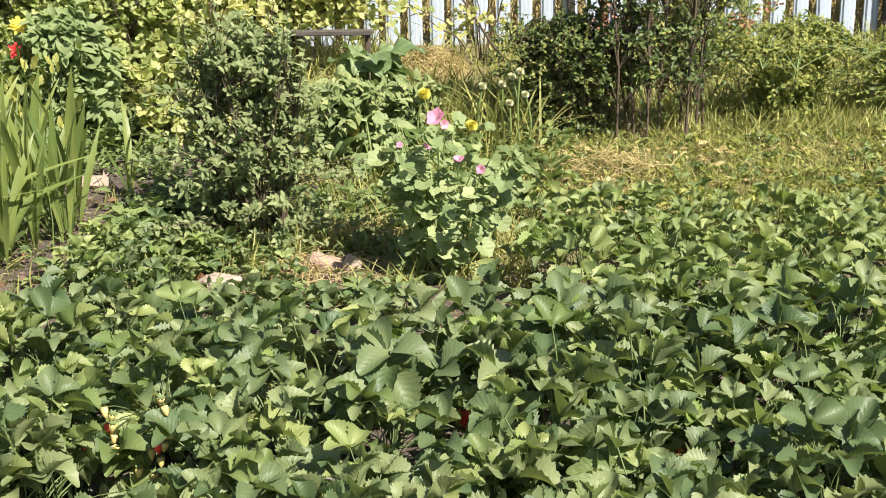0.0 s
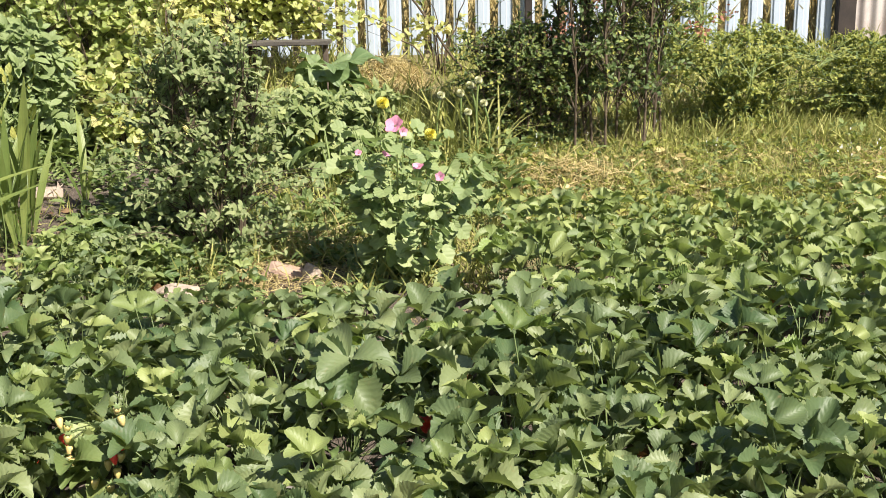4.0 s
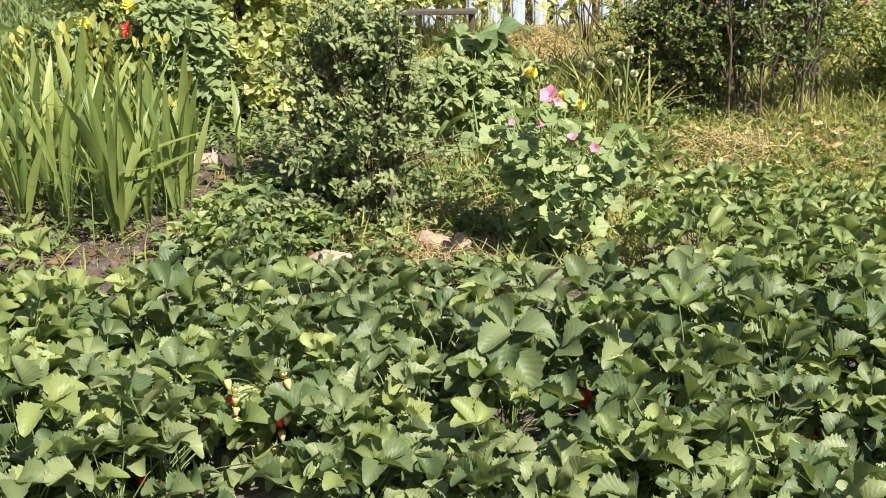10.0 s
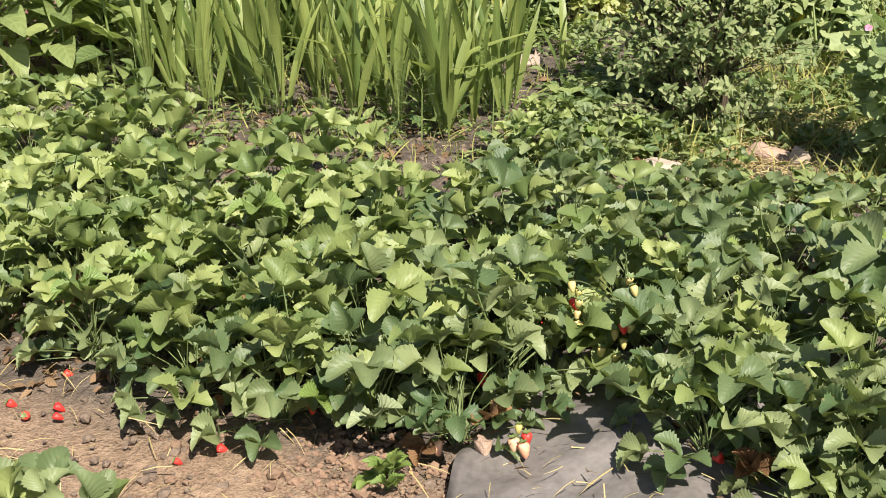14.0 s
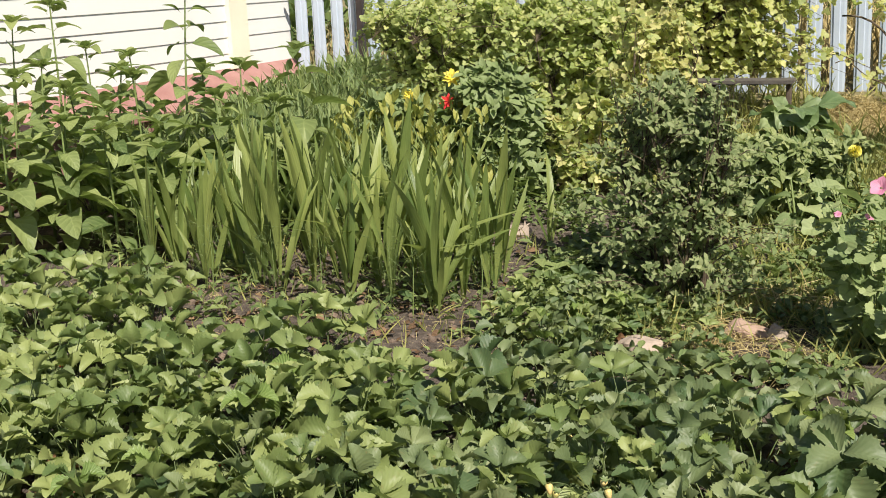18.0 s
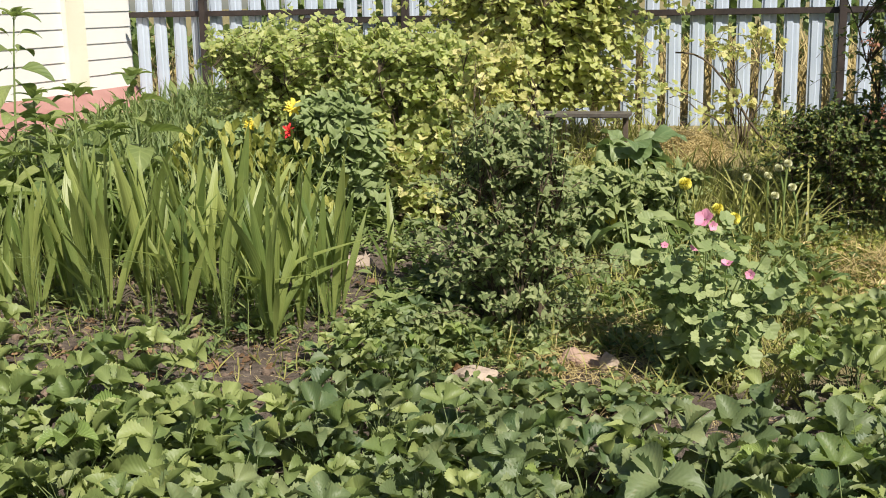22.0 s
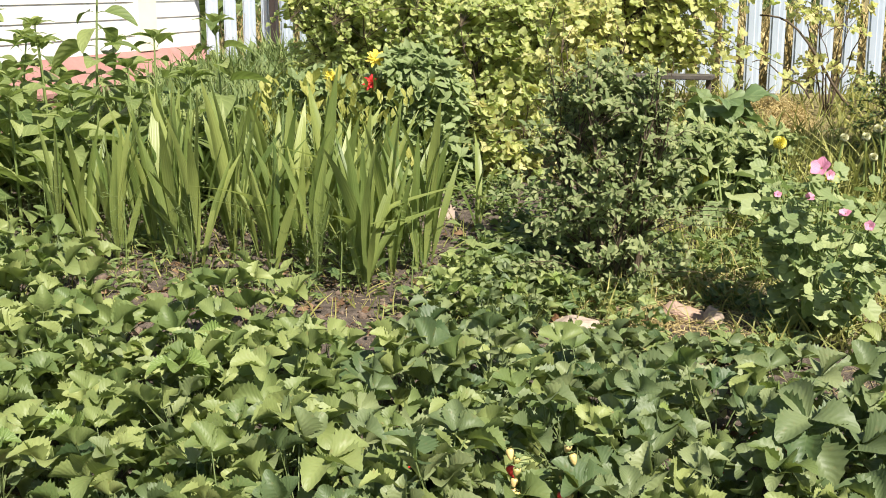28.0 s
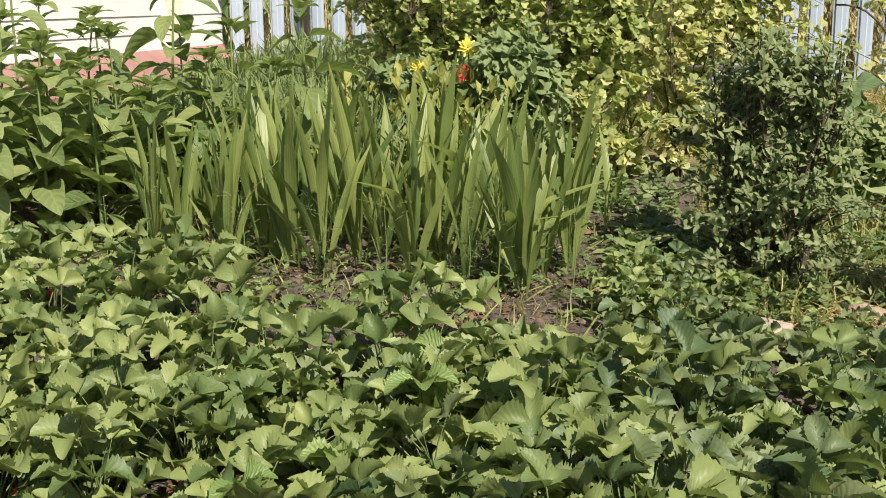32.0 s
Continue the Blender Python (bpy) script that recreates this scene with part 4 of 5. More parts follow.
BLOOM = leaf_material("withered_bloom", (0.26, 0.10, 0.07), (0.50, 0.26, 0.18), (0.5, 0.2, 0.12), 0.7, 0.2, 0.25, 3.0, 0.1, island=True)
for x, z, n in ((-0.12, 0.78, 60), (0.02, 0.98, 40), (-0.28, 0.62, 30), (0.36, 0.60, 40), (0.48, 0.66, 30), (0.2, 1.05, 30), (-0.35, 0.92, 24)):
    at = np.array([x, -0.38, z]) + RNG.normal(0, 0.025, (n, 3))
    part("withered_flowerhead", leaf_field("withered_flowerhead", SMALL_T, at, RNG.normal(0, 1, (n, 3)), RNG.normal(0, 1, (n, 3)), RNG.uniform(0.012, 0.024, n)), BLOOM, rose, "withered reddish brown flower head", kind="stuff")
t = np.linspace(0, 1, 12)
part("bare_branch", np_mesh("bare_branch", *tube(np.stack([-0.42 + 0.62 * t, -0.1 + 0 * t, 0.62 - 0.50 * t + 0.10 * np.sin(5 * t)], 1), np.linspace(0.006, 0.010, 12), 6)), M_BARK, sapling, "bare dark arching branch")
part("bare_branch", np_mesh("bare_branch", *tube(np.stack([-0.45 + 0.35 * t, -0.12 + 0 * t, 0.34 - 0.22 * t ** 2 + 0.02 * np.sin(9 * t)], 1), np.linspace(0.003, 0.006, 12), 6)), M_BARK, sapling, "bare dark arching branch")
shrub("low_shrub", (0.45, 6.26), 0.6, 0.42, 0.36, "low dense green shrub with fine leaves", "bush", [(0.75, SMALL_T, M_ROSE), (0.25, SMALL_T, M_SHRUB)], 16, 720, 18, 0.023, 0.01, M_BARK, 0.15, 0.15, base_r=0.2, shoots=40)
shrub("yellow_green_shrub", (1.62, 6.45), 0.55, 0.5, 0.42, "yellow-green leafy shrub in rough grass", "bush", [(0.85, SMALL_T, M_SHRUB), (0.15, SMALL_T, M_ROSE)], 10, 420, 18, 0.024, 0.02, M_STEM, 0.2, 0.1)
shrub("yellow_green_shrub", (2.3, 6.55), 0.48, 0.5, 0.42, "yellow-green leafy shrub beside the metal sheets", "bush", [(0.85, SMALL_T, M_SHRUB), (0.15, SMALL_T, M_ROSE)], 10, 420, 18, 0.024, 0.02, M_STEM, 0.2, 0.1)
shrub("yellow_green_shrub", (1.3, 7.3), 0.72, 0.5, 0.4, "taller yellow-green shrub near the fence", "bush", [(0.85, SMALL_T, M_SHRUB), (0.15, SMALL_T, M_ROSE)], 10, 340, 16, 0.026, 0.05, M_STEM, 0.3, 0.1)


# ---- mallow, rhubarb, alliums, dahlias ----


def petal_mesh(n, length, width, mat, lift=20, shape=obovate, name="petal"):
    v, f, u = blade(length, width, shape, 6, 5, 0.15, 0.35)
    me = np_mesh(name, v, f, u)
    me.materials.append(mat)
    return [(me, pose(0, 0, 0, 0, 0, 360 / n * k) @ pose(0, 0.004, 0, lift, 0, 0)) for k in range(n)]


MAL = []
for k in range(4):
    v, f, u = lobed_leaf(1.0, 5, 0.18, 0.1 + 0.1 * k)
    me = np_mesh("leaf", v, f, u)
    me.materials.append(M_MALLOW)
    MAL.append(me)


def mallow(x, y):
    p = thing("mallow_plant", (x, y, gz(x, y) - 0.01), "bushy mallow plant with round leaves and pink flowers", "plant")
    tips = []
    for i in range(14):
        a = i * 2.4
        r = uni(0.08, 0.33) * (0.7 if math.cos(a) < -0.2 else 1.15)
        h = uni(0.42, 0.58) * (1.1 - 0.75 * r)
        t = np.linspace(0, 1, 7)[:, None]
        line = np.concatenate([math.cos(a) * r * t ** 1.3, math.sin(a) * r * t ** 1.3, h * t], 1)
        v, f, u = tube(line, np.linspace(0.006, 0.002, 7), 5)
        part("stem", np_mesh("stem", v, f, u), M_STEM, p)
        tips.append(line[-1])
        for k in range(28):
            q = uni(0.04, 1.0) ** 0.9
            c = np.array([math.cos(a) * r * q ** 0.75 + uni(-0.04, 0.04), math.sin(a) * r * q ** 0.75 + uni(-0.04, 0.04), h * q])
            m = pose(*c) @ Matrix.Rotation(radians(26), 4, Vector((0.4, 0.5, 0.0))) @ pose(0, 0, 0, 0, 0, math.degrees(a) - 90 + uni(-110, 110)) @ pose(0, 0.015, 0.0, uni(-45, 30), uni(-35, 35), 0) @ Matrix.Scale(uni(0.045, 0.092), 4)
            part("leaf", MAL[int(RNG.integers(4))], None, p, m=m)
    top = max(range(14), key=lambda i: tips[i][2])
    spots = [((0.0, -0.02, 0.57), 0.85, -52), ((0.025, -0.03, 0.552), 0.42, -85), ((-0.03, -0.06, 0.48), 0.4, -45), ((0.08, -0.10, 0.44), 0.5, -35), ((0.155, -0.12, 0.41), 0.42, -70), ((-0.13, -0.04, 0.48), 0.33, -45)]
    for c, s, tilt in spots:
        base = np.array([c[0] * 0.5, c[1] * 0.5, 0.05])
        t = np.linspace(0, 1, 6)[:, None]
        v, f, u = tube(base + (np.array(c) - base) * t, 0.0025, 5)
        part("stem", np_mesh("stem", v, f, u), M_STEM, p)
        for k in range(9):
            q = base + (np.array(c) - base) * uni(0.6, 0.96)
            part("leaf", MAL[int(RNG.integers(4))], None, p, m=pose(*q) @ pose(0, 0, 0, 0, 0, uni(0, 360)) @ pose(0, 0.015, 0, uni(-35, 30), uni(-30, 30), 0) @ Matrix.Scale(uni(0.045, 0.075), 4))
        fl = part("flower", np_mesh("flower", *tube([(0, 0, -0.012), (0, 0, 0.006)], [0.006, 0.002], 6)), M_STEM, p, "pink mallow flower", m=pose(*c, -tilt, 0, uni(-30, 30)) @ Matrix.Scale(s, 4))
        for me, m in petal_mesh(5, 0.042, 0.042, M_PINK, 35):
            part("petal", me, None, fl, m=m)


mallow(-0.052, 4.27)


def rhubarb(x, y, n, s, top):
    p = thing("rhubarb_plant", (x, y, gz(x, y) - 0.01), "rhubarb plant with large wavy green leaves", "plant", "rhubarb plants")
    for i in range(n):
        a = i * 137.5 + uni(-20, 20)
        r, h = uni(0.05, 0.17) * s, top * uni(0.35, 1.0)
        ar = radians(a)
        t = np.linspace(0, 1, 6)[:, None]
        line = np.concatenate([-math.sin(ar) * r * t, math.cos(ar) * r * t, h * t ** 0.8], 1)
        v, f, u = tube(line, np.linspace(0.011, 0.006, 6), 6)
        part("stalk", np_mesh("stalk", v, f, u), M_STEM, p)
        b = blade(uni(0.13, 0.20) * s, uni(0.13, 0.19) * s, ovate, 17, 11, 0.2, uni(0.4, 1.1), wave=0.09, pleat=0.014)
        me = np_mesh("leaf", *b)
        part("leaf", me, M_RHUBARB, p, m=pose(*line[-1], 0, 0, a) @ pose(0, -0.03, 0, uni(-5, 30), uni(-20, 20), 0))


rhubarb(-0.53, 6.22, 34, 1.0, 0.44)


def burdock(x, y, leaves):
    """A few very large drooping leaves on ribbed stalks."""
    p = thing("burdock_plant", (x, y, gz(x, y) - 0.01), "burdock with a few very large drooping yellow-green leaves", "plant")
    for a, reach, h, length in leaves:
        ar = radians(a)
        t = np.linspace(0, 1, 6)[:, None]
        line = np.concatenate([-math.sin(ar) * reach * t, math.cos(ar) * reach * t, h * t ** 0.8], 1)
        part("stalk", np_mesh("stalk", *tube(line, np.linspace(0.008, 0.004, 6), 6)), M_STEM, p)
        me = np_mesh("leaf", *blade(length, length * 0.62, ovate, 17, 11, 0.3, uni(0.5, 0.9), wave=0.05, pleat=0.006))
        part("leaf", me, M_MALLOW, p, m=pose(*line[-1], 0, 0, a) @ pose(0, -0.02, 0, uni(-12, 8), uni(-12, 12), 0))


burdock(-0.44, 5.52, ((-75, 0.06, 0.24, 0.27), (100, 0.05, 0.20, 0.20), (-140, 0.07, 0.16, 0.22), (30, 0.08, 0.27, 0.22), (170, 0.08, 0.12, 0.18)))


shrub("peony_plant", (-0.62, 5.72), 0.40, 0.30, 0.24, "bushy grey-green peony past its bloom", "plant", [(1.0, OVAL_T, M_PEONY)], 12, 150, 12, 0.062, 0.1, M_STEM, 0.2, 0.1, 0.005, base_r=0.1, face=1.6)
shrub("peony_plant", (-0.33, 6.0), 0.34, 0.24, 0.22, "low grey-green leafy perennial near the straw", "plant", [(1.0, OVAL_T, M_PEONY)], 10, 110, 12, 0.055, 0.1, M_STEM, 0.2, 0.1, 0.005, base_r=0.1, face=1.6)
shrub("dahlia_foliage", (-1.95, 5.75), 0.66, 0.34, 0.22, "tall pale green dahlia foliage behind the gladioli", "plant", [(1.0, OVAL_T, M_MALLOW)], 12, 170, 12, 0.066, 0.1, M_STEM, 0.2, 0.2, 0.005, base_r=0.2, shoots=20, face=1.8)
shrub("dahlia_foliage", (-2.45, 5.8), 0.56, 0.36, 0.2, "leafy pale green dahlia stems without flowers", "plant", [(1.0, OVAL_T, M_MALLOW)], 12, 150, 12, 0.060, 0.1, M_STEM, 0.2, 0.2, 0.005, base_r=0.2, shoots=16, face=1.8)


def globe(r, n=150):
    """A round flower head of many small florets."""
    i = np.arange(n) + 0.5
    ph, th = np.arccos(1 - 2 * i / n), np.pi * (1 + 5 ** 0.5) * i
    d = np.stack([np.cos(th) * np.sin(ph), np.sin(th) * np.sin(ph), np.cos(ph)], 1)
    me = leaf_field("flower_head", simple_leaf(0.7, 0.5, 0.3, obovate, 4), d * r * 0.45, d, np.roll(d, 1, 1) + 0.01, np.full(n, r * 0.6))
    return me


def stalked_head(name, label, x, y, z, r, mat, group):
    p = thing(name, (x, y, gz(x, y) - 0.01), label, "flower", group)
    t = np.linspace(0, 1, 6)
    bend = uni(-0.04, 0.04)
    h = z - gz(x, y)
    v, f, u = tube(np.stack([bend * np.sin(np.pi * t), 0 * t, h * t], 1), 0.0055, 6)
    part("stalk", np_mesh("stalk", v, f, u), M_STEM, p)
    part("flower_head", globe(r), mat, p, m=pose(0, 0, h))


for x, y, z, r in ((0.004, 5.68, 0.246, 0.029), (-0.07, 5.7, 0.285, 0.026), (-0.227, 5.83, 0.378, 0.030), (-0.548, 5.64, 0.236, 0.030)):
    stalked_head("yellow_globe_flower", "round yellow flower head on a thin stalk", x, y, z, r, M_YHEAD, "yellow globe flowers")
for x, y, z, r in ((0.232, 5.9, 0.472, 0.019), (0.05, 5.9, 0.403, 0.019), (0.18, 5.9, 0.32, 0.019), (0.256, 5.9, 0.361, 0.019), (0.145, 5.95, 0.405, 0.019), (0.192, 5.95, 0.443, 0.019)):
    stalked_head("onion_flower", "round pale onion seed head on a green stalk", x, y, z, r, M_UMBEL, "onion seed heads")


def strap_clump(name, label, x, y, n, length, width, mat, spread_r=0.1, lean=25, group=""):
    p = thing(name, (x, y, gz(x, y) - 0.01), label, "plant", group)
    shapes = []
    for k in range(4):
        me = np_mesh("blade", *blade(1.0, width / length, strap, 8, 3, 0.4, uni(0.3, 1.6)))
        me.materials.append(mat)
        shapes.append(me)
    for i in range(n):
        a = uni(0, 360)
        m = pose(uni(-1, 1) * spread_r, uni(-1, 1) * spread_r, 0, 0, 0, a) @ pose(0, 0, 0, 90 - abs(RNG.normal(0, lean)), 0, 0) @ Matrix.Scale(length * uni(0.6, 1.1), 4)
        part("blade", shapes[i % 4], None, p, m=m)


strap_clump("onion_clump", "clump of green onion leaves", 0.18, 6.0, 80, 0.50, 0.013, M_GRASS, 0.16, 22)
strap_clump("onion_clump", "clump of drooping green onion leaves", -0.08, 5.98, 60, 0.48, 0.012, M_GRASS, 0.16, 30)


def dahlia(x, y, z, r, mat, label, petals=22):
    p = thing("dahlia", (x, y, gz(x, y) - 0.01), label, "flower", "dahlias in the flower bed")
    h = z - gz(x, y)
    t = np.linspace(0, 1, 7)
    v, f, u = tube(np.stack([0.05 * (1 - t) ** 2, 0.04 * np.sin(3 * t), h * t], 1), np.linspace(0.007, 0.003, 7), 6)
    part("stem", np_mesh("stem", v, f, u), M_STEM, p)
    for k in range(20):
        q = uni(0.2, 0.9)
        part("leaf", OV[k % 6], None, p, m=pose(0, 0, h * q, 0, 0, k * 137.5) @ pose(0, 0.06 * (1.1 - q), 0, uni(-5, 25), 0, 0) @ Matrix.Scale(uni(0.4, 0.65) * (1.3 - 0.6 * q), 4))
    fl = part("flower", globe(r * 0.28, 40), M_YHEAD if mat is M_YELLOW else mat, p, m=pose(0, 0, h, 62, 0, uni(5, 25)))
    v, f, u = blade(r, r * 0.36, oval, 6, 3, 0.3, 0.2)
    me = np_mesh("petal", v, f, u)
    me.materials.append(mat)
    for k in range(petals):
        ring = k % 3
        part("petal", me, None, fl, m=pose(0, 0, 0.003 * ring, 0, 0, k * 137.5) @ pose(0, 0.004, 0, 6 + 20 * ring, 0, 0) @ Matrix.Scale(1.0 - 0.18 * ring, 4))


dahlia(-2.13, 5.7, 0.735, 0.048, M_YELLOW, "yellow dahlia with spread petals")
dahlia(-2.363, 5.7, 0.645, 0.036, M_YELLOW, "small yellow dahlia half open")
dahlia(-2.14, 5.66, 0.622, 0.042, M_RED, "bright red dahlia with loose petals", 14)


# ---- stones ----
def stone(name, x, y, z, sx, sy, sz, rz, mat, label, seed):
    local = np.random.default_rng(int(seed * 10))
    bm = bmesh.new()
    for k in range(22):
        q = Vector(local.normal(0, 1, 3))
        q = q / max(abs(q.x), abs(q.y), abs(q.z)) ** 0.92 / q.length ** 0.08
        bm.verts.new(q * 0.5 * local.uniform(0.85, 1.1))
    hull = bmesh.ops.convex_hull(bm, input=bm.verts)
    bmesh.ops.delete(bm, geom=[g for g in hull["geom_interior"] if isinstance(g, bmesh.types.BMVert)], context="VERTS")
    bmesh.ops.bevel(bm, geom=bm.edges[:], offset=0.035, segments=2, affect="EDGES")
    bmesh.ops.subdivide_edges(bm, edges=[e for e in bm.edges if e.calc_length() > 0.15], cuts=2, use_grid_fill=True)
    for v in bm.verts:
        v.co *= 1 + noise.noise(v.co * 7 + Vector((0, seed, 0))) * 0.07
        v.co = Vector((v.co.x * sx, v.co.y * sy, v.co.z * sz))
    me = bm_mesh(name, bm)
    me.materials.append(mat)
    ob = new(name, me)
    ob.matrix_basis = pose(x, y, z, uni(-8, 8), uni(-8, 8), rz)
    tagged(ob, label, "stone", "stones along the bed")


stone("stone", -0.490, 4.34, -0.050, 0.195, 0.12, 0.085, -12, M_STONE_RED, "reddish brown broken stone on dry grass", 1.0)
stone("stone", -0.365, 4.29, -0.055, 0.075, 0.07, 0.10, -20, M_STONE_PALE, "pale broken stone leaning on a brown stone", 4.0)
stone("stone", -0.80, 4.03, -0.040, 0.16, 0.10, 0.055, 5, M_STONE_PALE, "flat pale stone at the edge of the bed", 2.0)
stone("stone", -1.62, 5.12, 0.085, 0.16, 0.10, 0.07, -10, M_STONE_PALE, "pale stone lying on bare soil", 3.0)
stone("stone", -1.76, 5.22, 0.085, 0.10, 0.09, 0.06, 20, M_STONE_PALE, "small pale stone on bare soil", 6.0)
stone("stone", 0.24, 3.84, -0.055, 0.10, 0.06, 0.04, 10, M_STONE_PALE, "small pale stone among strawberry plants", 7.0)
stone("stone", -0.706, 2.14, -0.055, 0.034, 0.03, 0.034, 0, M_STONE_RED, "small round pebble on the path", 8.0)

# ---- bench ----
bench = thing("bench", (-0.95, 7.2, gz(-0.95, 7.2)), "weathered grey wooden bench under the bushes", "bench")
# Seat colour includes the shade of the bushes over it.
part("seat_board", boxed(-0.50, 0.3, -0.03, 0.16, 0.335, 0.358, bevel=0.004), M_WOOD, bench)
for x in (-0.5, 0.27):
    part("leg", boxed(x - 0.012, x + 0.012, 0.03, 0.12, -0.02, 0.335, bevel=0.003), M_DARKWOOD, bench)


# ---- mulch film ----
def film():
    n = 46
    xs, ys = np.linspace(-0.72, 1.3, n * 2), np.linspace(1.88, 2.58, n)
    xx, yy = np.meshgrid(xs, ys, indexing="xy")
    wav = np.array([[noise.noise((float(x) * 4, float(y) * 4, 9.0)) * 0.045 + abs(noise.noise((float(x) * 7 - float(y) * 5, float(y) * 3, 6.0))) * 0.045 + noise.noise((float(x) * 11 + float(y) * 6, float(y) * 8, 4.0)) * 0.012 for x in xs] for y in ys])
    edge = np.array([[noise.noise((float(x) * 3, float(y) * 3, 1.0)) for x in xs] for y in ys]) * 0.03
    v = np.stack([xx + 4.0 * edge * np.clip((-0.42 - xx) / 0.3, 0, 1), yy + edge, ground_z(xx, yy) + 0.022 + np.maximum(wav, -0.012)], -1).reshape(-1, 3)
    me = np_mesh("mulch_film", v, grid_faces(n, n * 2))
    me.materials.append(M_FILM)
    ob = new("mulch_film", me)
    so = ob.modifiers.new("thickness", "SOLIDIFY")
    so.thickness = 0.002
    tagged(ob, "wrinkled black plastic mulch film on the soil", "film")


film()


# ---- grass, straw, weeds, clods ----
def blades_stuff(name, label, category, n, area, template, mat, size, lean=0.5, flat=False, lift=0.0, dens=None):
    x0, x1, y0, y1 = area
    P = np.stack([RNG.uniform(x0, x1, n), RNG.uniform(y0, y1, n)], 1)
    if dens is not None:
        keep = np.array([dens(x, y) > RNG.random() for x, y in P])
        P = P[keep]
    n = len(P)
    z = ground_z(P[:, 0], P[:, 1]) + lift
    if flat:
        z = z + np.abs(RNG.normal(0, 0.02, n))
    at = np.stack([P[:, 0], P[:, 1], z], 1)
    al = RNG.normal(0, lean, (n, 3))
    al[:, 2] = RNG.normal(0, 0.15, n) if flat else 1.0
    up = RNG.normal(0, 1, (n, 3))
    if flat:
        up = np.array([0, 0, 1.0]) + RNG.normal(0, 0.3, (n, 3))
    me = leaf_field(name, template, at, al, up, RNG.uniform(size[0], size[1], n))
    me.materials.append(mat)
    return tagged(new(name, me), label, category, kind="stuff")


M_LITTER = leaf_material("dead_leaf", (0.08, 0.045, 0.026), (0.26, 0.165, 0.095), (0.35, 0.16, 0.05), 0.8, 0.2, 0.15, 4.0, 0.2, island=True)
M_WHITE = leaf_material("white_petal", (0.75, 0.75, 0.70), (0.82, 0.82, 0.80), (0.8, 0.8, 0.75), 0.6, 0.3, 0.2, 4.0, 0.1, island=True)
GRASS_T = blade(1.0, 0.055, strap, 5, 2, 0.0, 0.9)
DRY_T = blade(1.0, 0.03, strap, 4, 2, 0.0, 0.8)


def lawn(x, y):
    d = 0.35 + 0.8 * noise.noise((x * 1.7, y * 1.7, 0.0)) + 0.5 * noise.noise((x * 5, y * 5, 1.0))
    return 0.25 + d


blades_stuff("grass", "rough patchy green grass behind the strawberry bed", "grass", 26000, (0.15, 3.2, 4.5, 6.6), GRASS_T, M_GRASS, (0.035, 0.115), 0.8, dens=lawn)
blades_stuff("dry_grass", "dry yellow grass tufts", "grass", 24000, (0.15, 3.2, 4.5, 6.6), DRY_T, M_DRYGRASS, (0.04, 0.11), 1.1, dens=lambda x, y: 0.95 - lawn(x, y))


def off_stones(x, y):
    for sx, sy, r in ((-0.42, 4.22, 0.24), (-0.81, 3.94, 0.2), (-1.6, 5.1, 0.2)):
        if (x - sx) ** 2 + (y - sy) ** 2 < r * r:
            return 0.08
    return 1.0


def rosettes(name, label, category, n, area, per, size, mat, template, dens=None, rise=0.5):
    """Low plants whose leaves spread from many small centres."""
    x0, x1, y0, y1 = area
    P = np.stack([RNG.uniform(x0, x1, n), RNG.uniform(y0, y1, n)], 1)
    if dens is not None:
        P = P[[dens(x, y) > RNG.random() for x, y in P]]
    n = len(P)
    big = np.repeat(RNG.uniform(0.6, 1.3, n), per)
    a = RNG.uniform(0, 6.283, n * per)
    lift = np.abs(RNG.normal(rise, 0.4, n * per))
    c = np.repeat(P, per, 0)
    r = RNG.uniform(0.0, 0.6, n * per) * size[1] * big
    h = RNG.uniform(0.0, 1.4, n * per) * size[1] * rise * big
    at = np.stack([c[:, 0] + r * np.cos(a), c[:, 1] + r * np.sin(a), ground_z(c[:, 0], c[:, 1]) + h + 0.005], 1)
    al = np.stack([np.cos(a), np.sin(a), lift * 0.8 - 0.1], 1) + RNG.normal(0, 0.25, (n * per, 3))
    me = leaf_field(name, template, at, al, np.array([0, 0, 1.0]) + RNG.normal(0, 0.35, (n * per, 3)), RNG.uniform(size[0], size[1], n * per) * big)
    me.materials.append(mat)
    tagged(new(name, me), label, category, kind="stuff")


rosettes("weeds", "small broad-leaved weeds among rough grass", "weeds", 600, (0.2, 3.1, 4.5, 6.3), 9, (0.014, 0.034), M_WEED, SMALL_T, rise=0.7)
rosettes("weeds", "yellowing weeds among rough grass", "weeds", 1300, (0.3, 3.1, 4.6, 6.1), 9, (0.015, 0.035), M_SHRUB, OVAL_T, rise=0.9)
rosettes("dry_litter", "dry pale leaves in rough grass", "litter", 1000, (0.3, 3.1, 4.6, 5.9), 6, (0.02, 0.05), M_DRYGRASS, OVAL_T, lambda x, y: 0.9 - lawn(x, y), 0.5)
rosettes("weeds", "broad green weeds scattered in rough grass", "weeds", 130, (0.3, 3.1, 4.6, 6.3), 9, (0.03, 0.06), M_WEED, OVAL_T, rise=0.7)
rosettes("weeds", "low leafy weeds round the honeysuckle bush", "weeds", 420, (-1.3, -0.1, 3.8, 5.2), 9, (0.03, 0.065), M_WEED, OVAL_T, off_stones, 0.6)
rosettes("weeds", "broad leafy weeds in the shade of the bush", "weeds", 90, (-1.3, -0.85, 4.15, 4.85), 9, (0.045, 0.085), M_WEED, OVAL_T, rise=0.7)
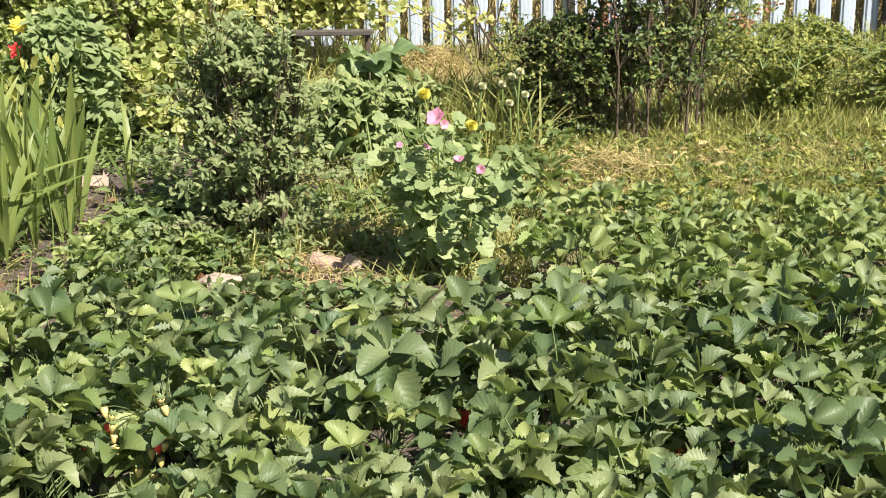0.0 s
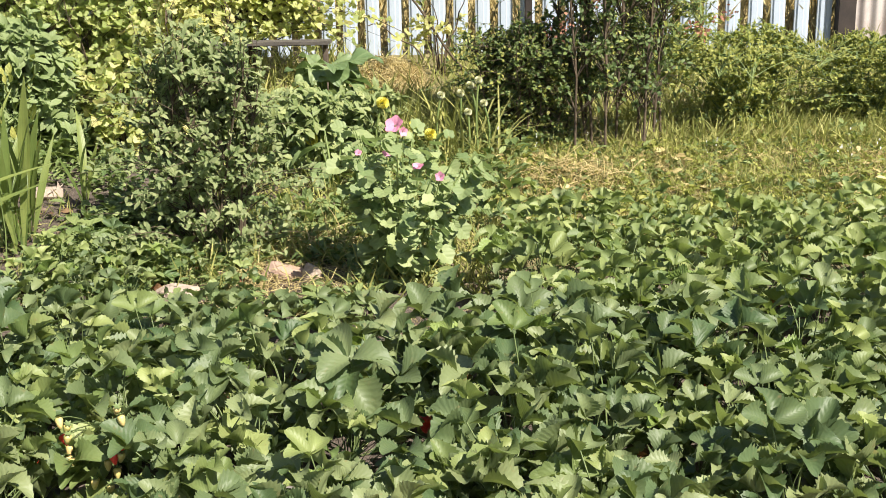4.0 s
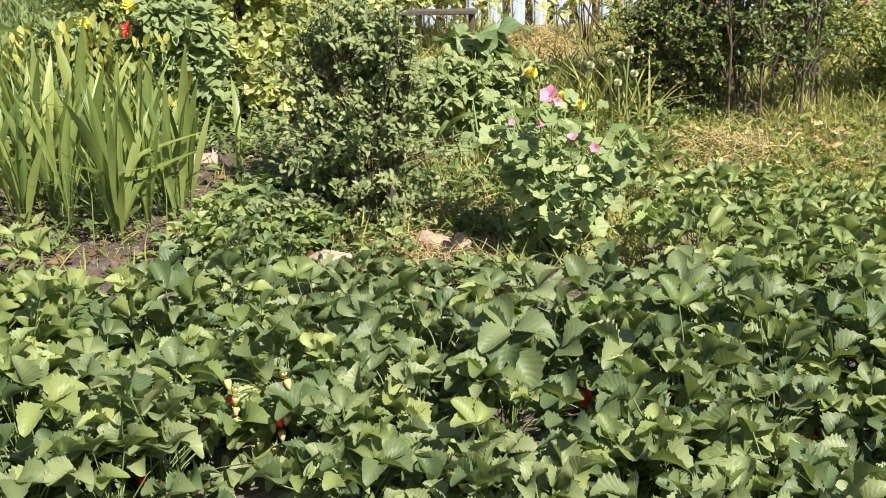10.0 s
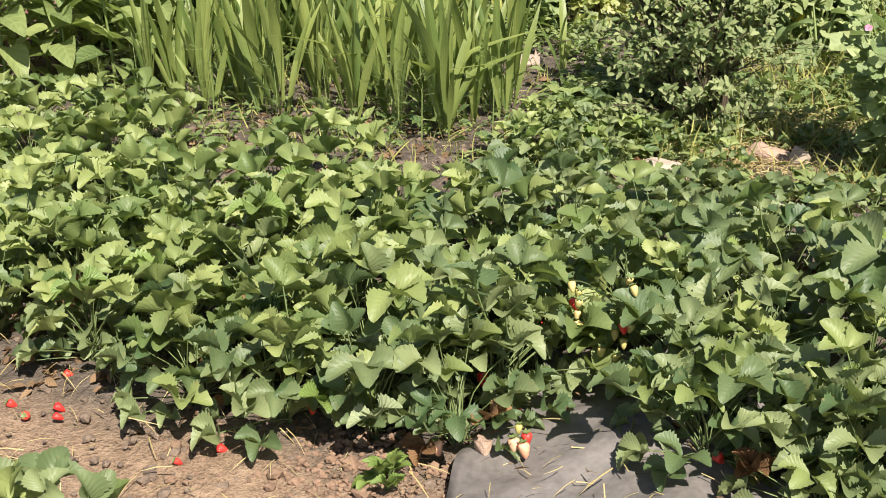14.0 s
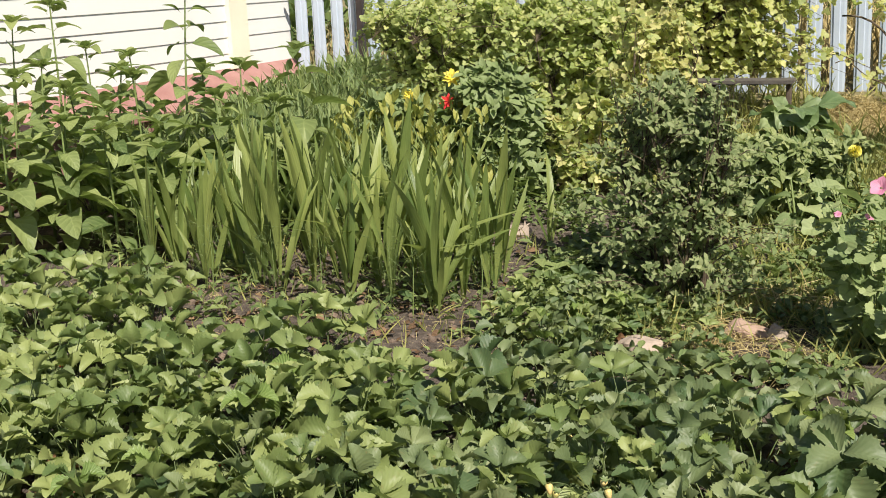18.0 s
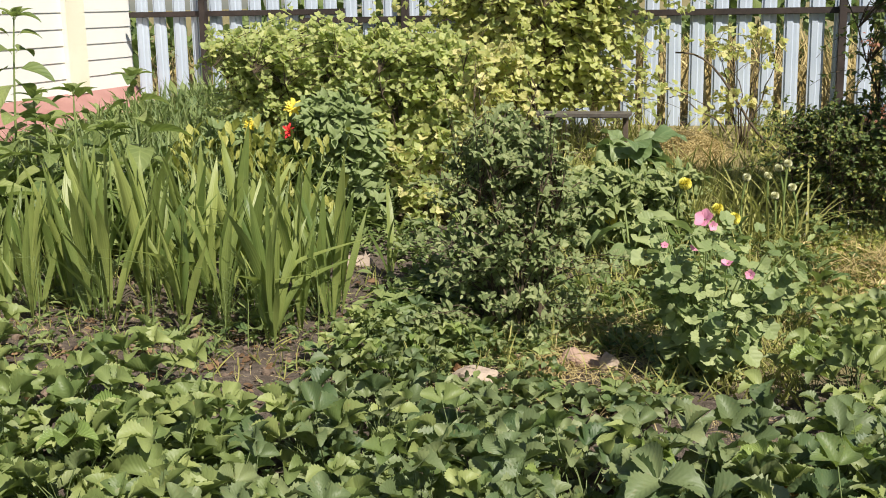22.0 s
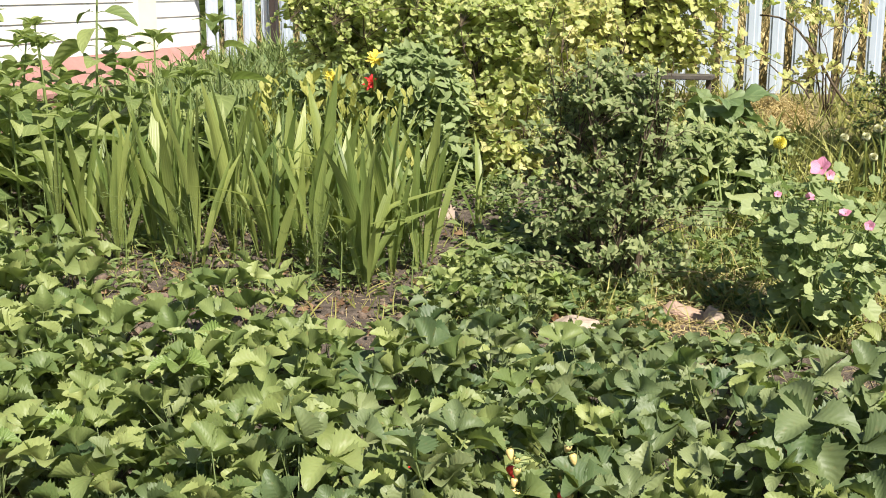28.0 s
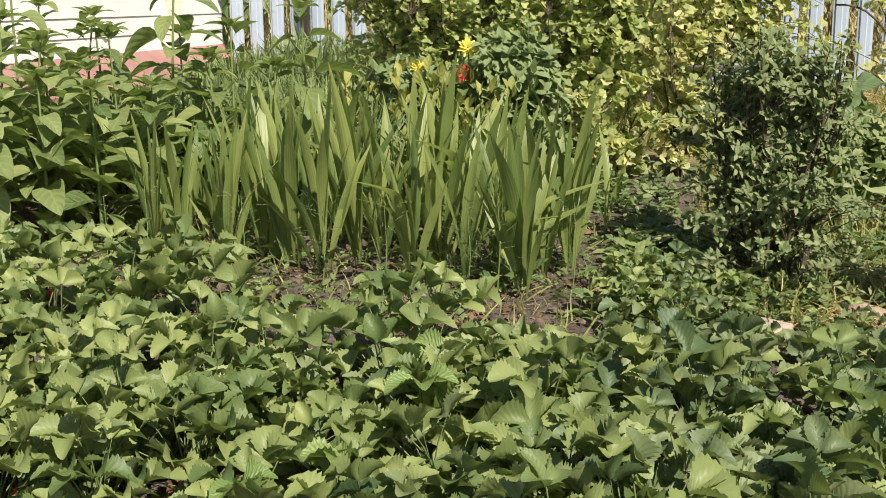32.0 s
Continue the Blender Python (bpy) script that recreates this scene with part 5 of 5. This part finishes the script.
rosettes("weeds", "green weeds and young plants behind the mallow", "weeds", 190, (-0.5, 0.42, 4.75, 6.1), 9, (0.03, 0.07), M_WEED, OVAL_T, rise=0.9)
rosettes("weeds", "tall pale green weeds behind the gladioli", "weeds", 60, (-2.75, -1.85, 5.35, 5.95), 16, (0.04, 0.075), M_SHRUB, OVAL_T, rise=4.0)
rosettes("weeds", "small weeds on bare soil of the flower bed", "weeds", 110, (-3.2, -1.2, 3.45, 5.0), 7, (0.015, 0.04), M_WEED, OVAL_T, rise=0.5)
rosettes("weeds", "leafy green weeds between flower bed and bushes", "weeds", 480, (-3.2, -1.7, 5.05, 6.2), 11, (0.04, 0.08), M_WEED, OVAL_T, off_stones, 1.0)
rosettes("weeds", "small weeds and seedlings behind the gladioli", "weeds", 90, (-1.75, -1.15, 5.0, 5.7), 9, (0.025, 0.055), M_WEED, OVAL_T, off_stones, 0.8)
rosettes("weeds", "tall leafy weeds beside the house", "weeds", 380, (-4.4, -2.6, 5.3, 8.2), 14, (0.05, 0.10), M_WEED, OVAL_T, rise=1.8)
rosettes("dry_litter", "dry brown strawberry leaves under the plants", "litter", 300, (-2.6, 1.0, 2.12, 2.5), 4, (0.018, 0.042), M_LITTER, OVAL_T, rise=0.15)
rosettes("wild_flowers", "tiny white flowers in the grass", "flowers", 14, (0.3, 2.6, 5.6, 6.4), 5, (0.010, 0.016), M_WHITE, SMALL_T, rise=6.0)
blades_stuff("grass", "green grass between bushes and bed", "grass", 6000, (-1.1, 0.3, 4.0, 7.2), GRASS_T, M_GRASS, (0.06, 0.16), 0.6, dens=off_stones)
blades_stuff("grass", "tall green grass along the fence", "grass", 9000, (-4.5, 3.0, 6.6, 8.5), GRASS_T, M_GRASS, (0.08, 0.24), 0.5, dens=lambda x, y: 0.35 if -0.65 < x < 0.0 and y > 7.2 else 1.0)
blades_stuff("grass", "long grass at the foot of the shrubs", "grass", 3200, (0.9, 3.0, 6.05, 6.9), GRASS_T, M_GRASS, (0.07, 0.19), 0.6)
blades_stuff("dry_grass", "dry straw-coloured grass beyond the fence", "grass", 9000, (-5.0, 5.5, 8.8, 12.5), DRY_T, M_DRYGRASS, (0.25, 0.7), 0.4)


def heap(x, y, rx, ry, h, n, label):
    """A low heap of cut dry grass."""
    r = np.sqrt(RNG.random(n))
    a = RNG.uniform(0, 6.283, n)
    px, py = x + rx * r * np.cos(a), y + ry * r * np.sin(a)
    z = ground_z(px, py) + h * (1 - r ** 2) * RNG.uniform(0.2, 1.0, n) + 0.005
    al = RNG.normal(0, 1, (n, 3)) * [1, 1, 0.35]
    me = leaf_field("straw_heap", DRY_T, np.stack([px, py, z], 1), al, np.array([0, 0, 1.0]) + RNG.normal(0, 0.3, (n, 3)), RNG.uniform(0.07, 0.18, n))
    me.materials.append(M_DRYGRASS)
    tagged(new("straw_heap", me), label, "straw", kind="stuff")


heap(-0.34, 7.62, 0.24, 0.45, 0.17, 4200, "heap of dry cut straw at the foot of the fence")
heap(-0.42, 4.68, 0.18, 0.16, 0.09, 500, "small heap of dry grass behind a stone")
heap(-0.58, 4.25, 0.11, 0.2, 0.05, 320, "dry grass tuft on the path edge")
heap(0.65, 5.5, 0.30, 0.2, 0.12, 900, "clump of wilted pale grass")

blades_stuff("grass", "tall grass behind the flower bed", "grass", 11000, (-4.1, -2.0, 5.2, 8.4), GRASS_T, M_WEED, (0.2, 0.5), 0.35)
blades_stuff("dry_litter", "dry leaves and straw on the path", "litter", 700, (-2.6, 1.2, 1.75, 2.4), DRY_T, M_DRYGRASS, (0.03, 0.10), 1.0, flat=True, lift=0.012)


def keep_path(x, y):
    return 0.9 if (x + 0.45) ** 2 / 0.09 + (y - 4.25) ** 2 / 0.06 < 1 else 0.35


blades_stuff("dry_litter", "dry grass and straw round the stones", "litter", 3200, (-0.95, -0.1, 3.75, 4.7), DRY_T, M_DRYGRASS, (0.04, 0.12), 1.0, flat=True, lift=0.008, dens=keep_path)
blades_stuff("dry_litter", "straw on a bare patch of the strawberry bed", "litter", 300, (0.0, 0.32, 3.5, 3.86), DRY_T, M_DRYGRASS, (0.03, 0.08), 1.0, flat=True, lift=0.006)
blades_stuff("dry_litter", "dry stalks and leaf bits on bare soil", "litter", 1800, (-3.3, -1.0, 3.4, 5.1), DRY_T, M_DRYGRASS, (0.02, 0.07), 1.0, flat=True, lift=0.004)
rosettes("dry_litter", "dead brown leaves on the flower bed soil", "litter", 260, (-3.3, -1.0, 3.4, 5.1), 3, (0.02, 0.045), M_LITTER, OVAL_T, rise=0.1)
rosettes("weeds", "leafy seedlings at the foot of the gladioli", "weeds", 130, (-3.2, -1.2, 3.75, 4.9), 8, (0.03, 0.065), M_WEED, OVAL_T, rise=0.7)
blades_stuff("grass", "thin grass seedlings on the flower bed", "grass", 900, (-3.2, -1.1, 3.6, 5.1), GRASS_T, M_GRASS, (0.04, 0.12), 0.6)


blades_stuff("dry_litter", "dead leaves and stalks lying on the mulch film", "litter", 45, (-0.7, 0.9, 1.98, 2.4), OVAL_T, M_LITTER, (0.012, 0.04), 1.0, flat=True, lift=0.035)
blades_stuff("dry_litter", "straw lying on the mulch film", "litter", 120, (-0.7, 0.9, 1.95, 2.4), DRY_T, M_DRYGRASS, (0.04, 0.10), 1.0, flat=True, lift=0.035)


def clods():
    bm = bmesh.new()
    bmesh.ops.create_icosphere(bm, subdivisions=1, radius=1.0)
    tv = np.array([v.co[:] for v in bm.verts])
    tf = np.array([[v.index for v in fc.verts] for fc in bm.faces])
    bm.free()
    n = 4200
    P = np.stack([RNG.uniform(-3.3, 1.4, n), np.where(RNG.random(n) < 0.6, RNG.uniform(3.4, 5.0, n), RNG.uniform(1.7, 2.5, n))], 1)
    s = RNG.gamma(2.0, 0.003, n) + 0.002
    at = np.stack([P[:, 0], P[:, 1], ground_z(P[:, 0], P[:, 1]) + s * 0.2], 1)
    co = tv[None] * s[:, None, None] * RNG.uniform(0.6, 1.3, (n, 12, 1)) * np.array([1, 1, 0.7]) + at[:, None]
    me = np_mesh("soil_clods", co.reshape(-1, 3), (tf[None] + (np.arange(n) * 12)[:, None, None]).reshape(-1, 3), smooth=False)
    me.materials.append(M_CLOD)
    tagged(new("soil_clods", me), "loose brown soil clods", "soil", kind="stuff")


clods()


def crumbs():
    bm = bmesh.new()
    bmesh.ops.create_icosphere(bm, subdivisions=1, radius=1.0)
    tv = np.array([v.co[:] for v in bm.verts])
    tf = np.array([[v.index for v in fc.verts] for fc in bm.faces])
    bm.free()
    n = 900
    P = np.stack([RNG.normal(-0.95, 0.17, n), RNG.normal(2.06, 0.08, n)], 1)
    sz = RNG.gamma(1.6, 0.0022, n) + 0.002
    at = np.stack([P[:, 0], P[:, 1], ground_z(P[:, 0], P[:, 1]) + sz * 0.4], 1)
    co = tv[None] * sz[:, None, None] * RNG.uniform(0.6, 1.25, (n, 12, 1)) * np.array([1, 1, 0.75]) + at[:, None]
    me = np_mesh("soil_crumbs", co.reshape(-1, 3), (tf[None] + (np.arange(n) * 12)[:, None, None]).reshape(-1, 3), smooth=False)
    me.materials.append(M_CRUMB)
    tagged(new("soil_crumbs", me), "reddish brown soil crumbs on the path", "soil", kind="stuff")


crumbs()


def dill(x, y, h):
    p = thing("dill_plant", (x, y, gz(x, y) - 0.005), "feathery green dill plant among the gladioli", "plant", "dill plants")
    v, f, u = tube([(0, 0, 0), (0.01, 0, h * 0.5), (0.0, 0.01, h)], [0.003, 0.002, 0.001], 5)
    part("stem", np_mesh("stem", v, f, u), M_STEM, p)
    n = 170
    q = RNG.uniform(0.25, 1.0, n)
    a = RNG.uniform(0, 6.283, n)
    r = RNG.uniform(0.0, 0.07, n)
    at = np.stack([r * np.cos(a), r * np.sin(a), h * q + r * 0.5], 1)
    al = np.stack([np.cos(a), np.sin(a), RNG.uniform(-0.2, 0.9, n)], 1) + RNG.normal(0, 0.4, (n, 3))
    part("fronds", leaf_field("fronds", blade(1.0, 0.03, strap, 3, 2, 0, 0.4), at, al, RNG.normal(0, 1, (n, 3)), RNG.uniform(0.02, 0.05, n)), M_WEED, p, kind="stuff")


for x, y, h in ((-2.2, 3.98, 0.3), (-1.98, 3.95, 0.32), (-1.62, 3.98, 0.34), (-1.72, 4.0, 0.28), (-2.5, 4.02, 0.3), (-2.9, 4.1, 0.34), (-3.0, 4.0, 0.28), (-1.4, 4.1, 0.3)):
    dill(x, y, h)


# ---- metal sheets beside the fence, distance beyond ----
def sheets():
    ob = thing("sheet_fence", (2.84, FY, 0.15), "rusty grey corrugated metal sheet fence", "fence")
    n = 90
    for k in range(3):
        x = np.linspace(0, 1.0, n)
        y = 0.012 * np.sin(x * 2 * np.pi / 0.085)
        v = np.concatenate([np.stack([x, y, np.full(n, z)], 1) for z in (0.05, 1.9)])
        f = np.array([(i, i + 1, n + i + 1, n + i) for i in range(n - 1)])
        v = np.concatenate([v, v + [0, 0.002, 0]])
        f = np.concatenate([f, f[:, ::-1] + 2 * n])
        part("sheet", np_mesh("sheet", v, f), M_SHEET, ob, m=pose(k * 0.97, 0.004 * (k % 2), 0))


sheets()


def far_woods():
    n = 13000
    a = RNG.uniform(-0.75, 0.75, n)
    d = RNG.uniform(15, 19, n)
    z = RNG.random(n) ** 1.4 * (1.5 + 0.6 * np.sin(a * 17))
    at = np.stack([d * np.sin(a), d * np.cos(a), z], 1)
    me = leaf_field("far_trees", SMALL_T, at, RNG.normal(0, 1, (n, 3)), RNG.normal(0, 1, (n, 3)), RNG.uniform(0.12, 0.3, n))
    me.materials.append(M_ROSE)
    tagged(new("far_trees", me), "distant green trees and bushes", "trees", kind="stuff")


far_woods()

# ---- low strawberry leaves between the plants ----
spots = [(x, y) for x, y in zip(RNG.uniform(-2.6, 1.7, 2600), RNG.uniform(2.2, 3.5, 2600)) if in_bed(x, y)][:1700]
spots += list(zip(RNG.uniform(-1.25, -0.15, 420), RNG.uniform(3.25, 3.85, 420)))
at = np.array([(x, y, gz(x, y) + uni(0.03, 0.11)) for x, y in spots])
n = len(at)
low_leaves = new("low_strawberry_leaves", leaf_field("low_strawberry_leaves", leaflet(1.0, 0.76, 0.5, 0.8, rows=11), at, RNG.normal(0, 1, (n, 3)) * [1, 1, 0.35], RNG.normal(0, 0.45, (n, 3)) + [0, 0, 1.0], RNG.uniform(0.045, 0.075, n)))
low_leaves.data.materials.append(M_STRAW_LOW)
tagged(low_leaves, "low green strawberry leaves between the plants", "strawberry leaves", kind="stuff")
